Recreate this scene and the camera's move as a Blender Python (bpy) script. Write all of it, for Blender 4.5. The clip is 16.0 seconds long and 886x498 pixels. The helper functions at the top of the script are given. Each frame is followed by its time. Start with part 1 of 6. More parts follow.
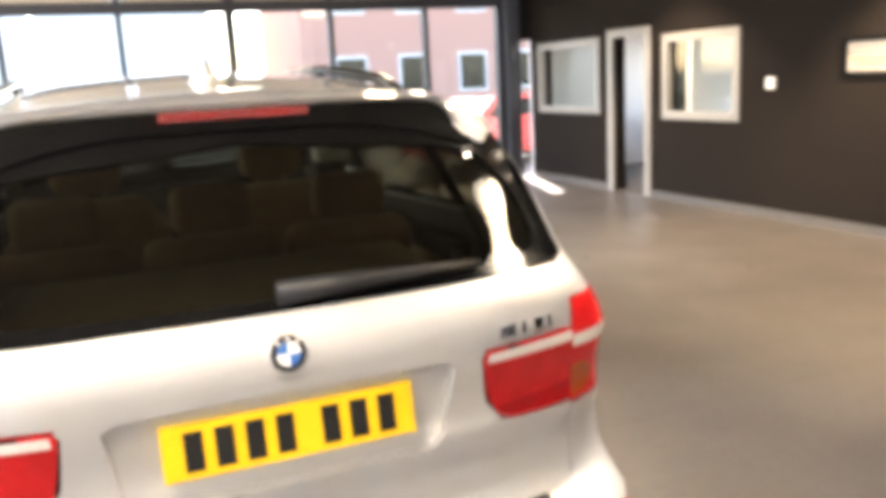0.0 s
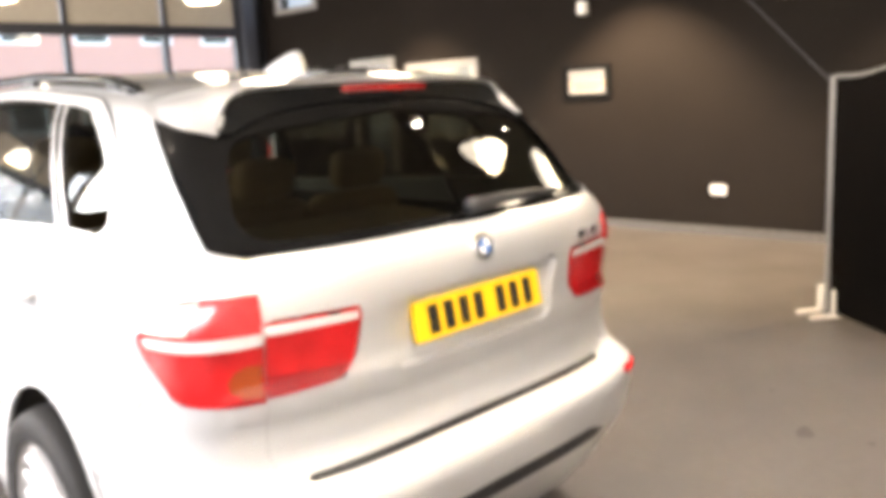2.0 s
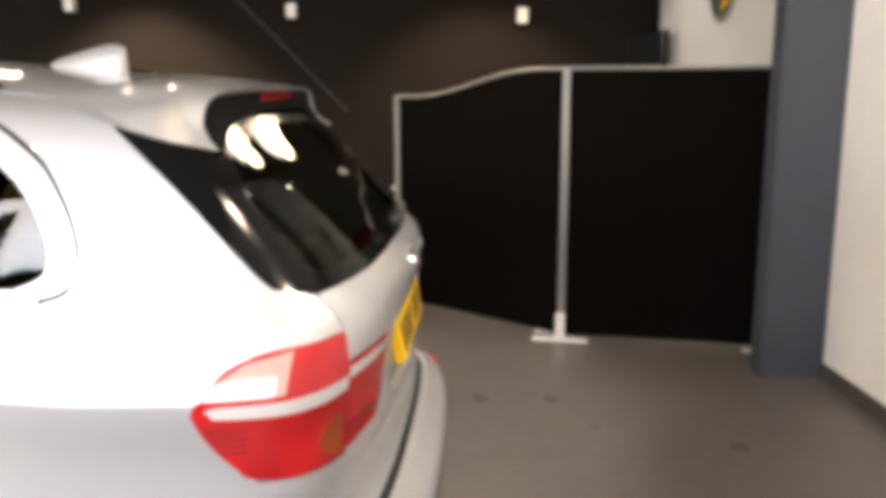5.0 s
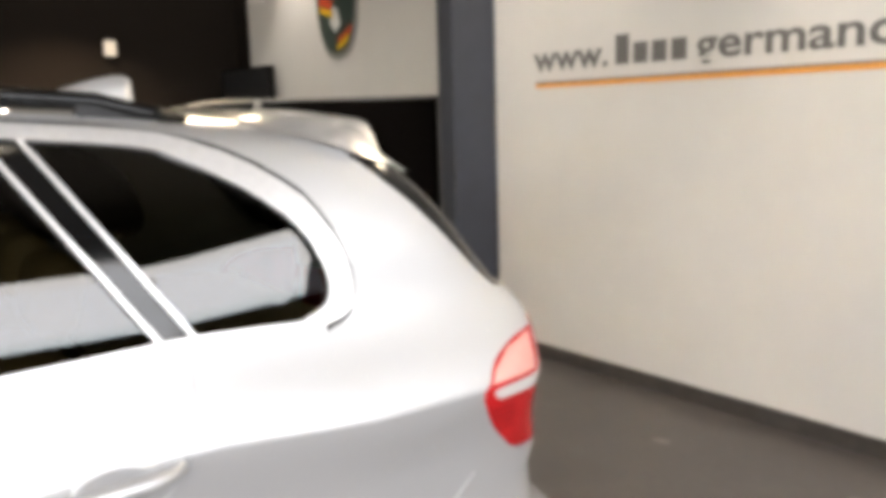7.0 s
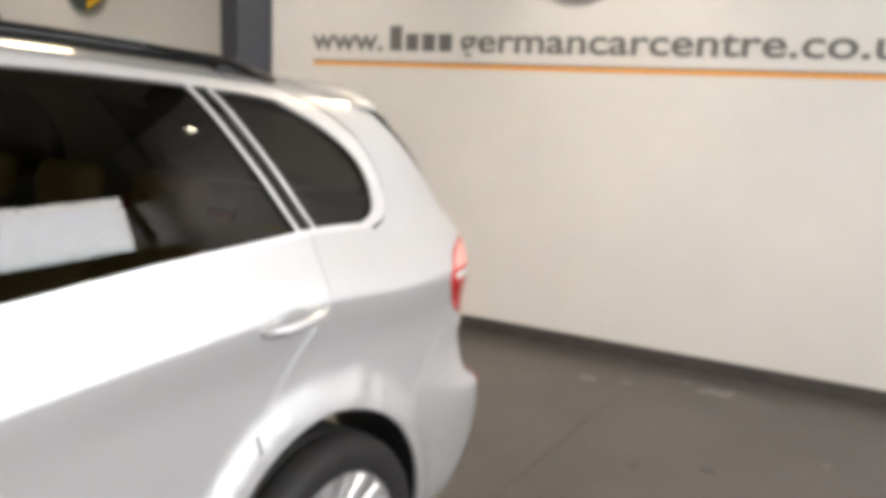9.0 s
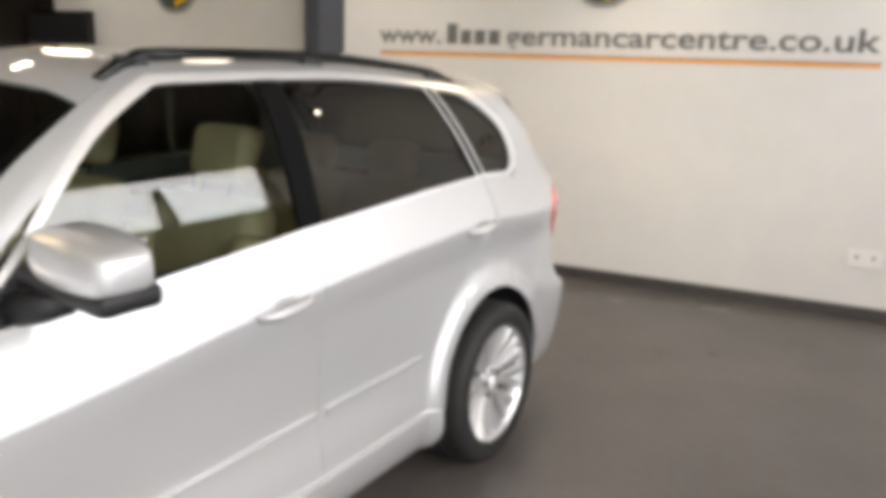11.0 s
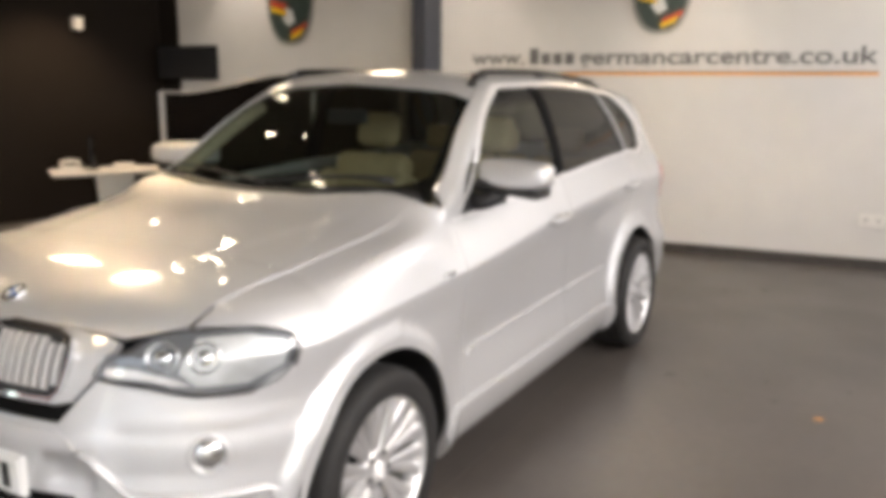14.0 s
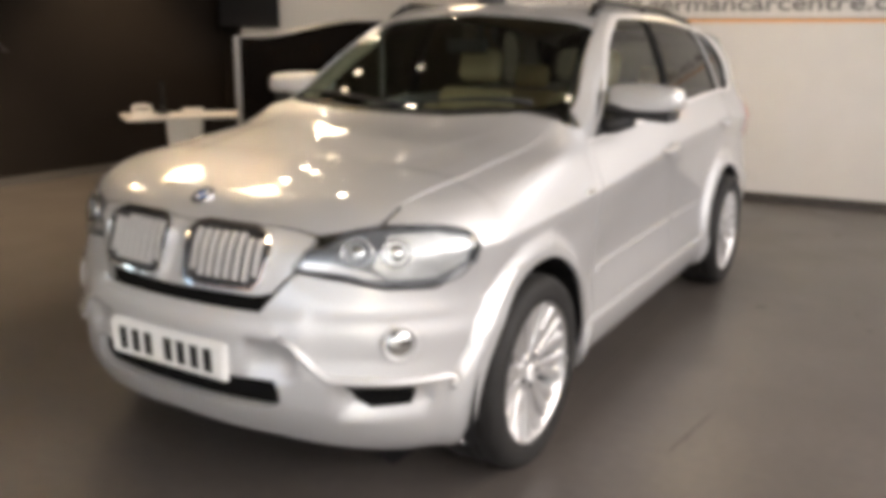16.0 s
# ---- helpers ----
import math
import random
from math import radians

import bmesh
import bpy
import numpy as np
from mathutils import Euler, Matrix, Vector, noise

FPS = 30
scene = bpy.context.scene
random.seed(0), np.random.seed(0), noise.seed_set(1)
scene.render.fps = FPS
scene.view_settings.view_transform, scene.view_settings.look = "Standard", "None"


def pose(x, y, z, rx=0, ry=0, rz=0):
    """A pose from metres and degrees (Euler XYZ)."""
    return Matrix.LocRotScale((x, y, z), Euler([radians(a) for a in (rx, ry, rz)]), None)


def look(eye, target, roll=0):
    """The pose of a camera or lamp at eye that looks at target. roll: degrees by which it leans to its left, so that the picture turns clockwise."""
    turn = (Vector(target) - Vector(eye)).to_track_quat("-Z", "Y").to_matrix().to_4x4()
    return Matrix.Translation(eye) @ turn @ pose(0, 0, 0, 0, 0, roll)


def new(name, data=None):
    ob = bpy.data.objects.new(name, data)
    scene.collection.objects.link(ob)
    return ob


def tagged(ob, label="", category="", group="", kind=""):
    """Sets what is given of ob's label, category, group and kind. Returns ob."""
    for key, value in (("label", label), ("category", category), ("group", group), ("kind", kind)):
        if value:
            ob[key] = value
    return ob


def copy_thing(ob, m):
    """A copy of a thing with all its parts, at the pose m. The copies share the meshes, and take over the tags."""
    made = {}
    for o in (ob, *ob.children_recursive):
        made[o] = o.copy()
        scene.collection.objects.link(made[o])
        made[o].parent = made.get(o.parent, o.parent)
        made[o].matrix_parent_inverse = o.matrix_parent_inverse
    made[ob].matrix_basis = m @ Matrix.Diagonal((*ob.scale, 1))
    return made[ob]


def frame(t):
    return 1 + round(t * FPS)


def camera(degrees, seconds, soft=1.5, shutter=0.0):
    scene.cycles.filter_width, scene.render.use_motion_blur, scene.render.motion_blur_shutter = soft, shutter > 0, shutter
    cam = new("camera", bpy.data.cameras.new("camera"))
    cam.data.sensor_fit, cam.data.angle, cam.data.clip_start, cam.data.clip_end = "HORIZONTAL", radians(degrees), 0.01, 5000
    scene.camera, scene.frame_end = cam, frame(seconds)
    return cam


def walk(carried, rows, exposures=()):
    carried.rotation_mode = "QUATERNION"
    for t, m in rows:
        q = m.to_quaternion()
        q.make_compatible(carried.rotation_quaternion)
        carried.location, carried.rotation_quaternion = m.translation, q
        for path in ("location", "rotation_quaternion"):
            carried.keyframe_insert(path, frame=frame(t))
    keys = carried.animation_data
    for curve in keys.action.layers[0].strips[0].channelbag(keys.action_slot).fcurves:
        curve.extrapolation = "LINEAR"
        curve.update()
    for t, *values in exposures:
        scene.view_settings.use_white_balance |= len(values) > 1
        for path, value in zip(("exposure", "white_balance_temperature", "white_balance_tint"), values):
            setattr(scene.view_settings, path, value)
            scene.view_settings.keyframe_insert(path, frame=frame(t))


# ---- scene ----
cam = camera(56.487, 16.0, soft=6.5)
PATH = [
    (0, (-0.378, -4.027, 1.687), (0.375, -2.219, 1.281), -3.1),
    (0.5, (-0.714, -4.035, 1.659), (0.285, -2.340, 1.301), -2.9),
    (1, (-1.122, -4.104, 1.630), (0.045, -2.510, 1.314), -4.5),
    (1.5, (-1.437, -4.071, 1.603), (-0.155, -2.565, 1.307), -4.9),
    (2, (-1.787, -4.007, 1.589), (-0.394, -2.618, 1.228), -3.2),
    (2.5, (-1.987, -3.889, 1.556), (-0.511, -2.598, 1.160), -2.8),
    (3, (-2.103, -3.677, 1.556), (-0.541, -2.493, 1.156), -2.3),
    (3.5, (-2.155, -3.486, 1.574), (-0.515, -2.410, 1.185), -2.4),
    (4, (-2.306, -3.208, 1.594), (-0.511, -2.407, 1.225), -2.0),
    (4.5, (-2.352, -2.939, 1.624), (-0.448, -2.456, 1.244), -0.9),
    (5, (-2.392, -2.645, 1.657), (-0.432, -2.556, 1.269), -0.2),
    (5.2, (-2.396, -2.511, 1.672), (-0.435, -2.582, 1.281), 1.2),
    (7.3, (-2.292, -1.022, 1.650), (-0.723, -2.232, 1.375), -2.2),
    (7.5, (-2.286, -1.014, 1.595), (-0.763, -2.289, 1.367), -2.0),
    (8, (-2.237, -0.682, 1.602), (-0.914, -2.161, 1.351), -1.1),
    (8.2, (-2.229, -0.529, 1.602), (-0.997, -2.079, 1.322), -0.5),
    (10.3, (-2.477, 1.194, 1.772), (-1.520, -0.508, 1.337), 3.0),
    (10.5, (-2.488, 1.311, 1.746), (-1.518, -0.383, 1.314), 2.4),
    (11, (-2.485, 1.650, 1.740), (-1.514, -0.042, 1.297), 1.8),
    (11.5, (-2.434, 1.986, 1.717), (-1.486, 0.279, 1.282), 1.5),
    (12, (-2.444, 2.372, 1.719), (-1.504, 0.658, 1.297), 1.2),
    (12.5, (-2.492, 2.765, 1.724), (-1.542, 1.053, 1.316), 1.0),
    (13, (-2.443, 3.173, 1.717), (-1.510, 1.449, 1.321), 1.1),
    (13.5, (-2.443, 3.455, 1.703), (-1.499, 1.735, 1.314), 0.9),
    (14, (-2.393, 3.711, 1.675), (-1.448, 1.992, 1.284), 0.4),
    (14.5, (-2.282, 3.887, 1.646), (-1.351, 2.164, 1.243), 0.6),
    (15, (-2.182, 4.012, 1.609), (-1.247, 2.295, 1.185), 0.7),
    (15.5, (-2.133, 4.086, 1.569), (-1.180, 2.387, 1.117), 0.7),
    (16, (-2.066, 4.106, 1.524), (-1.090, 2.427, 1.044), 0.7),
]
EXPOSURE = [(0,3.8,6800,15),(1.5,4.05,6800,15),(3,3.65,6800,15),(4.5,3.25,6700,15),(5,3.05,6700,15),(7.5,2.76,6600,12),(8,2.76,6600,12),(10.5,2.68,6600,12),(13,2.6,6800,14),(16,2.4,7000,16)]
walk(cam, [(t, look(eye, target, roll)) for t, eye, target, roll in PATH], EXPOSURE)

# ---- light ----
world = bpy.data.worlds.new("sky")
scene.world = world
world.use_nodes = True
_wn = world.node_tree.nodes
_sky = _wn.new("ShaderNodeTexSky")
_sky.sky_type = "NISHITA"
_sky.sun_disc = False
_sky.sun_elevation = radians(38)
_sky.sun_rotation = radians(-20)
world.node_tree.links.new(_sky.outputs[0], _wn["Background"].inputs[0])
_wn["Background"].inputs[1].default_value = 0.11
sun = new("sun", bpy.data.lights.new("sun", "SUN"))
sun.data.energy, sun.data.angle, sun.data.color = 3.0, radians(0.6), (1.0, 0.95, 0.87)
sun.matrix_world = look((0, 30, 30), (-9, 0, 0))


def lamp(name, kind, place, power, colour, size=0.1, target=None, spot=None):
    """A lamp of the place itself."""
    data = bpy.data.lights.new(name, kind)
    data.energy, data.color = power, colour
    if kind == "AREA":
        data.shape, data.size = "DISK", size
    else:
        data.shadow_soft_size = size
    if spot:
        data.spot_size, data.spot_blend = radians(spot), 0.55
    ob = new(name, data)
    ob.matrix_world = look(place, target) if target else Matrix.Translation(place)
    return ob


WARM = (1.0, 0.92, 0.80)

# ---- materials ----
def shade(name, colour, rough=0.5, metal=0.0, vary=0.0, scale=8.0, bump=0.0, bump_scale=60.0, coat=0.0, second=None, second_scale=1.2, second_amount=0.0, spread=0.0, specular=0.5):
    """A surface of one colour with fine grain, broad stains and relief."""
    m = bpy.data.materials.new(name)
    m.use_nodes = True
    n, l = m.node_tree.nodes, m.node_tree.links
    b = n["Principled BSDF"]
    b.inputs["Base Color"].default_value = (*colour, 1)
    b.inputs["Roughness"].default_value = rough
    b.inputs["Metallic"].default_value = metal
    b.inputs["Coat Weight"].default_value = coat
    b.inputs["Specular IOR Level"].default_value = specular
    b.inputs["Coat Roughness"].default_value = 0.03
    if vary or second:
        tc = n.new("ShaderNodeTexCoord")
        a = n.new("ShaderNodeTexNoise")
        a.inputs["Scale"].default_value, a.inputs["Detail"].default_value = scale, 6
        l.new(tc.outputs["Object"], a.inputs["Vector"])
        ramp = n.new("ShaderNodeMapRange")
        ramp.inputs["From Min"].default_value, ramp.inputs["From Max"].default_value = 0.3, 0.7
        ramp.inputs["To Min"].default_value, ramp.inputs["To Max"].default_value = 1 - vary, 1 + vary
        l.new(a.outputs["Fac"], ramp.inputs["Value"])
        mul = n.new("ShaderNodeMix")
        mul.data_type, mul.blend_type = "RGBA", "MULTIPLY"
        mul.inputs[0].default_value = 1
        mul.inputs[6].default_value = (*colour, 1)
        l.new(ramp.outputs[0], mul.inputs[7])
        out = mul.outputs[2]
        if second:
            c = n.new("ShaderNodeTexNoise")
            c.inputs["Scale"].default_value, c.inputs["Detail"].default_value = second_scale, 5
            l.new(tc.outputs["Object"], c.inputs["Vector"])
            r2 = n.new("ShaderNodeMapRange")
            r2.inputs["From Min"].default_value, r2.inputs["From Max"].default_value = 0.42, 0.72
            r2.inputs["To Max"].default_value = second_amount
            l.new(c.outputs["Fac"], r2.inputs["Value"])
            mix = n.new("ShaderNodeMix")
            mix.data_type = "RGBA"
            l.new(r2.outputs[0], mix.inputs[0])
            l.new(out, mix.inputs[6])
            mix.inputs[7].default_value = (*second, 1)
            out = mix.outputs[2]
            rr = n.new("ShaderNodeMapRange")
            rr.inputs["To Min"].default_value, rr.inputs["To Max"].default_value = rough - 0.08, rough + 0.12
            l.new(c.outputs["Fac"], rr.inputs["Value"])
            l.new(rr.outputs[0], b.inputs["Roughness"])
        if spread:
            oi = n.new("ShaderNodeObjectInfo")
            r3 = n.new("ShaderNodeMapRange")
            r3.inputs["To Min"].default_value, r3.inputs["To Max"].default_value = 1 - spread, 1 + spread
            l.new(oi.outputs["Random"], r3.inputs["Value"])
            m3 = n.new("ShaderNodeMix")
            m3.data_type, m3.blend_type = "RGBA", "MULTIPLY"
            m3.inputs[0].default_value = 1
            l.new(out, m3.inputs[6])
            l.new(r3.outputs[0], m3.inputs[7])
            out = m3.outputs[2]
        l.new(out, b.inputs["Base Color"])
    if bump:
        tc = n.new("ShaderNodeTexCoord")
        g = n.new("ShaderNodeTexNoise")
        g.inputs["Scale"].default_value, g.inputs["Detail"].default_value = bump_scale, 4
        l.new(tc.outputs["Object"], g.inputs["Vector"])
        bp = n.new("ShaderNodeBump")
        bp.inputs["Strength"].default_value, bp.inputs["Distance"].default_value = bump, 0.004
        l.new(g.outputs["Fac"], bp.inputs["Height"])
        l.new(bp.outputs[0], b.inputs["Normal"])
    return m


def glow(name, colour, strength):
    m = bpy.data.materials.new(name)
    m.use_nodes = True
    b = m.node_tree.nodes["Principled BSDF"]
    b.inputs["Base Color"].default_value = (*colour, 1)
    b.inputs["Emission Color"].default_value = (*colour, 1)
    b.inputs["Emission Strength"].default_value = strength
    return m


def clear(name, tint, gloss=0.02, ior=1.45):
    """Thin glass: lets light straight through, tinted, and mirrors at its surface."""
    m = bpy.data.materials.new(name)
    m.use_nodes = True
    n, l = m.node_tree.nodes, m.node_tree.links
    n.remove(n["Principled BSDF"])
    t, g, x = n.new("ShaderNodeBsdfTransparent"), n.new("ShaderNodeBsdfGlossy"), n.new("ShaderNodeMixShader")
    f, p, q = n.new("ShaderNodeLayerWeight"), n.new("ShaderNodeMath"), n.new("ShaderNodeMath")
    t.inputs[0].default_value = (*tint, 1)
    g.inputs["Roughness"].default_value = gloss
    f.inputs["Blend"].default_value = 0.5
    low = ((ior - 1) / (ior + 1)) ** 2 * 1.1
    p.operation, p.inputs[1].default_value = "POWER", 5.5
    q.operation, q.inputs[1].default_value, q.inputs[2].default_value = "MULTIPLY_ADD", 1 - low, low
    l.new(f.outputs["Facing"], p.inputs[0])
    l.new(p.outputs[0], q.inputs[0])
    l.new(q.outputs[0], x.inputs[0])
    l.new(t.outputs[0], x.inputs[1])
    l.new(g.outputs[0], x.inputs[2])
    l.new(x.outputs[0], n["Material Output"].inputs["Surface"])
    return m


def car_paint():
    """Silver metallic lacquer: fine flake under a clear coat."""
    m = shade("silver_paint", (0.603, 0.605, 0.606), 0.44, 0.62, coat=1.0)
    n, l = m.node_tree.nodes, m.node_tree.links
    tc, v = n.new("ShaderNodeTexCoord"), n.new("ShaderNodeTexNoise")
    v.inputs["Scale"].default_value = 900
    l.new(tc.outputs["Object"], v.inputs["Vector"])
    r = n.new("ShaderNodeMapRange")
    r.inputs["To Min"].default_value, r.inputs["To Max"].default_value = 0.44, 0.56
    l.new(v.outputs["Fac"], r.inputs["Value"])
    l.new(r.outputs[0], n["Principled BSDF"].inputs["Roughness"])
    return m


PAINT = car_paint()
BLACK_GLOSS = shade("black_gloss", (0.005, 0.005, 0.005), 0.12, specular=0.3)
BLACK_PLASTIC = shade("black_plastic", (0.009, 0.009, 0.010), 0.5, vary=0.15, scale=40, bump=0.3, bump_scale=400)
GREY_PLASTIC = shade("grey_plastic", (0.10, 0.10, 0.105), 0.45, vary=0.1, scale=30)
RUBBER = shade("rubber", (0.012, 0.0115, 0.011), 0.72, vary=0.25, scale=25, bump=0.4, bump_scale=120)
INTAKE = shade("intake_black", (0.0035, 0.0035, 0.0035), 0.8, specular=0.1)
CHROME = shade("chrome", (0.85, 0.85, 0.86), 0.09, 1.0)
SATIN = shade("satin_aluminium", (0.72, 0.71, 0.70), 0.38, 0.45, vary=0.05, scale=60)
ALLOY = shade("alloy_silver", (0.64, 0.64, 0.64), 0.34, 0.75, coat=0.6, vary=0.04, scale=30)
# dark wheel metal; the shade behind the spokes is put into its colour
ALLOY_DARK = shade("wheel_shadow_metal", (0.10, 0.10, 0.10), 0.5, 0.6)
RED_LENS = shade("red_lens", (0.48, 0.010, 0.012), 0.22, coat=0.4, vary=0.25, scale=9)
RED_DARK = shade("dark_red_lens", (0.28, 0.006, 0.008), 0.22, coat=0.4)
BRAKE_RED = shade("unlit_brake_lens", (0.22, 0.008, 0.008), 0.2, coat=0.5)
AMBER = shade("amber_lens", (0.30, 0.045, 0.006), 0.12, coat=1.0)
# red lens with the bright window reflection put into its colour
LENS_SHEEN = shade("red_lens_sheen", (0.78, 0.36, 0.31), 0.16, coat=0.6, vary=0.2, scale=9)
WHITE_LENS = shade("clear_lens", (0.78, 0.75, 0.72), 0.12, 0.2, coat=1.0)
LENS = clear("headlamp_cover", (0.93, 0.95, 0.97), 0.01, 1.5)
LAMP_CHROME = shade("reflector_chrome", (0.62, 0.62, 0.61), 0.26, 1.0)
LAMP_GREY = shade("lamp_housing", (0.17, 0.175, 0.18), 0.3, 0.3)
LAMP_BRIGHT = shade("bright_lamp_reflector", (0.62, 0.62, 0.60), 0.45, 0.6, vary=0.2, scale=14, bump=0.6, bump_scale=30)
CAR_GLASS = clear("car_glass", (0.496, 0.56, 0.528), 0.005, 1.55)
PRIVACY = clear("rear_car_glass", (0.16, 0.155, 0.122), 0.005, 1.55)
LEATHER = shade("cream_leather", (0.50, 0.385, 0.23), 0.5, vary=0.08, scale=12, bump=0.35, bump_scale=180)
TRIM_BEIGE = shade("beige_trim", (0.50, 0.43, 0.31), 0.7, vary=0.06, scale=20)
CARPET = shade("dark_carpet", (0.03, 0.028, 0.025), 0.95, vary=0.3, scale=80)
DASH = shade("dark_dashboard", (0.02, 0.02, 0.02), 0.65, vary=0.15, scale=60, bump=0.3, bump_scale=300)
PLATE_YELLOW = shade("yellow_plate", (0.85, 0.50, 0.01), 0.6, vary=0.05, scale=20, specular=0.2)
PLATE_WHITE = shade("white_plate", (0.80, 0.80, 0.78), 0.35, vary=0.05, scale=20)
INK = shade("black_ink", (0.012, 0.012, 0.012), 0.6, specular=0.2)
BLUE = shade("badge_blue", (0.03, 0.14, 0.42), 0.25, coat=0.6)
WHITE_ENAMEL = shade("badge_white", (0.82, 0.82, 0.82), 0.25, coat=0.6)

FLOOR_TILE = shade("floor_tile", (0.084, 0.073, 0.065), 0.34, vary=0.10, scale=18, second=(0.061, 0.054, 0.049), second_scale=1.1, second_amount=0.75, bump=0.10, bump_scale=40, spread=0.03)
GROUT = shade("floor_joint", (0.12, 0.108, 0.096), 0.8, vary=0.2, scale=30)
STAIN = shade("dark_scuff", (0.05, 0.045, 0.04), 0.5, vary=0.3, scale=40)
PALE_SCUFF = shade("pale_scuff", (0.20, 0.19, 0.175), 0.5, vary=0.3, scale=30)
CREAM = shade("cream_wall_paint", (0.67, 0.645, 0.61), 0.75, vary=0.02, scale=4, bump=0.25, bump_scale=140, second=(0.62, 0.595, 0.56), second_scale=0.7, second_amount=0.5)
GREY_PAINT = shade("grey_wall_paint", (0.0146, 0.0114, 0.0093), 0.80, vary=0.03, scale=5, bump=0.25, bump_scale=140, second=(0.0120, 0.0098, 0.0083), second_scale=0.8, second_amount=0.5, specular=0.06)
SKIRTING = shade("dark_skirting", (0.055, 0.048, 0.042), 0.5, vary=0.15, scale=14)
GREY_SKIRTING = shade("grey_skirting", (0.085, 0.078, 0.07), 0.5, vary=0.1, scale=14)
FRAME_WHITE = shade("white_frame_paint", (0.26, 0.242, 0.22), 0.5, vary=0.05, scale=10)
STEEL_BLUE = shade("blue_grey_steel_paint", (0.045, 0.048, 0.060), 0.55, vary=0.08, scale=6, bump=0.15, bump_scale=60)
DARK_FRAME = shade("dark_window_frame", (0.035, 0.035, 0.040), 0.45, 0.3, vary=0.1, scale=20)
CEILING = shade("ceiling_paint", (0.13, 0.11, 0.09), 0.85, vary=0.08, scale=3)
BLIND = shade("beige_blind", (0.40, 0.35, 0.275), 0.85, vary=0.05, scale=14, bump=0.2, bump_scale=90)
FABRIC_BLACK = shade("black_screen_fabric", (0.0036, 0.0028, 0.0023), 0.95, vary=0.25, scale=90, bump=0.3, bump_scale=500, specular=0.03)
SCREEN_METAL = shade("grey_screen_edge", (0.22, 0.21, 0.20), 0.45, 0.3, vary=0.08, scale=20)
WHITE_PLASTIC = shade("white_plastic", (0.78, 0.75, 0.70), 0.4, vary=0.03, scale=20)
DESK_WHITE = shade("white_desk_laminate", (0.72, 0.68, 0.62), 0.4, vary=0.03, scale=8)
WINDOW_GLASS = clear("window_glass", (0.94, 0.96, 0.95), 0.0, 1.5)
TEXT_GREY = shade("grey_vinyl_lettering", (0.135, 0.128, 0.122), 0.5, vary=0.05, scale=20)
ORANGE = shade("orange_vinyl_stripe", (0.80, 0.34, 0.06), 0.5, vary=0.05, scale=20)
SHIELD_GREEN = shade("badge_dark_green", (0.045, 0.065, 0.055), 0.4, vary=0.15, scale=20)
SHIELD_GREY = shade("badge_grey", (0.30, 0.29, 0.27), 0.35, 0.3, vary=0.1, scale=20)
SHIELD_RED = shade("badge_red", (0.60, 0.07, 0.03), 0.4)
SHIELD_YELLOW = shade("badge_yellow", (0.82, 0.52, 0.02), 0.4)
SHIELD_WHITE = shade("badge_pale", (0.70, 0.70, 0.68), 0.4)
PENDANT_WHITE = glow("lit_pendant_shade", (1.0, 0.90, 0.72), 1.0)
BULB = glow("lit_bulb", (1.0, 0.88, 0.68), 16.0)
ASPHALT = shade("asphalt", (0.16, 0.155, 0.15), 0.85, vary=0.2, scale=60)
BRICK_RED = shade("red_brick_facade", (0.46, 0.25, 0.19), 0.85, vary=0.15, scale=12)
OUT_WHITE = shade("white_render", (0.75, 0.74, 0.72), 0.8, vary=0.05, scale=3)
LEAF = shade("hedge_leaf", (0.07, 0.11, 0.03), 0.7, vary=0.3, scale=10)
OUT_CAR_RED = shade("red_car_paint", (0.45, 0.02, 0.02), 0.25, coat=1.0)
OUT_CAR_GREY = shade("silver_grey_car_paint", (0.45, 0.46, 0.48), 0.3, 0.5, coat=1.0)

# ---- building helpers ----
def solid(bm, x0, x1, y0, y1, z0, z1, bevel=0.0):
    """A box between two corners, added to a mesh."""
    m = Matrix.LocRotScale(((x0 + x1) / 2, (y0 + y1) / 2, (z0 + z1) / 2), None, (abs(x1 - x0), abs(y1 - y0), abs(z1 - z0)))
    got = bmesh.ops.create_cube(bm, size=1, matrix=m)
    if bevel:
        edges = list({e for v in got["verts"] for e in v.link_edges})
        bmesh.ops.bevel(bm, geom=edges, offset=bevel, segments=2, profile=0.6, affect="EDGES")


def box(x0, x1, y0, y1, z0, z1, bevel=0.0):
    bm = bmesh.new()
    solid(bm, x0, x1, y0, y1, z0, z1, bevel)
    return bm


def mesh_of(name, bm, material, smooth=False):
    me = bpy.data.meshes.new(name)
    bm.to_mesh(me)
    bm.free()
    me.materials.append(material)
    if smooth:
        for p in me.polygons:
            p.use_smooth = True
    return me


def part(name, bm, material, parent=None, label="", smooth=False, kind=""):
    ob = new(name, mesh_of(name, bm, material, smooth))
    if parent:
        ob.parent = parent
    return tagged(ob, label=label, kind=kind)


def shared(name, me, parent, place=None):
    ob = new(name, me)
    ob.parent = parent
    if place:
        ob.matrix_basis = place
    return ob


def thing(name, label, category, place=(0, 0, 0), turn=0.0, group="", kind=""):
    ob = new(name)
    ob.empty_display_size = 0.1
    ob.matrix_basis = pose(*place, 0, 0, turn)
    return tagged(ob, label, category, group, kind)


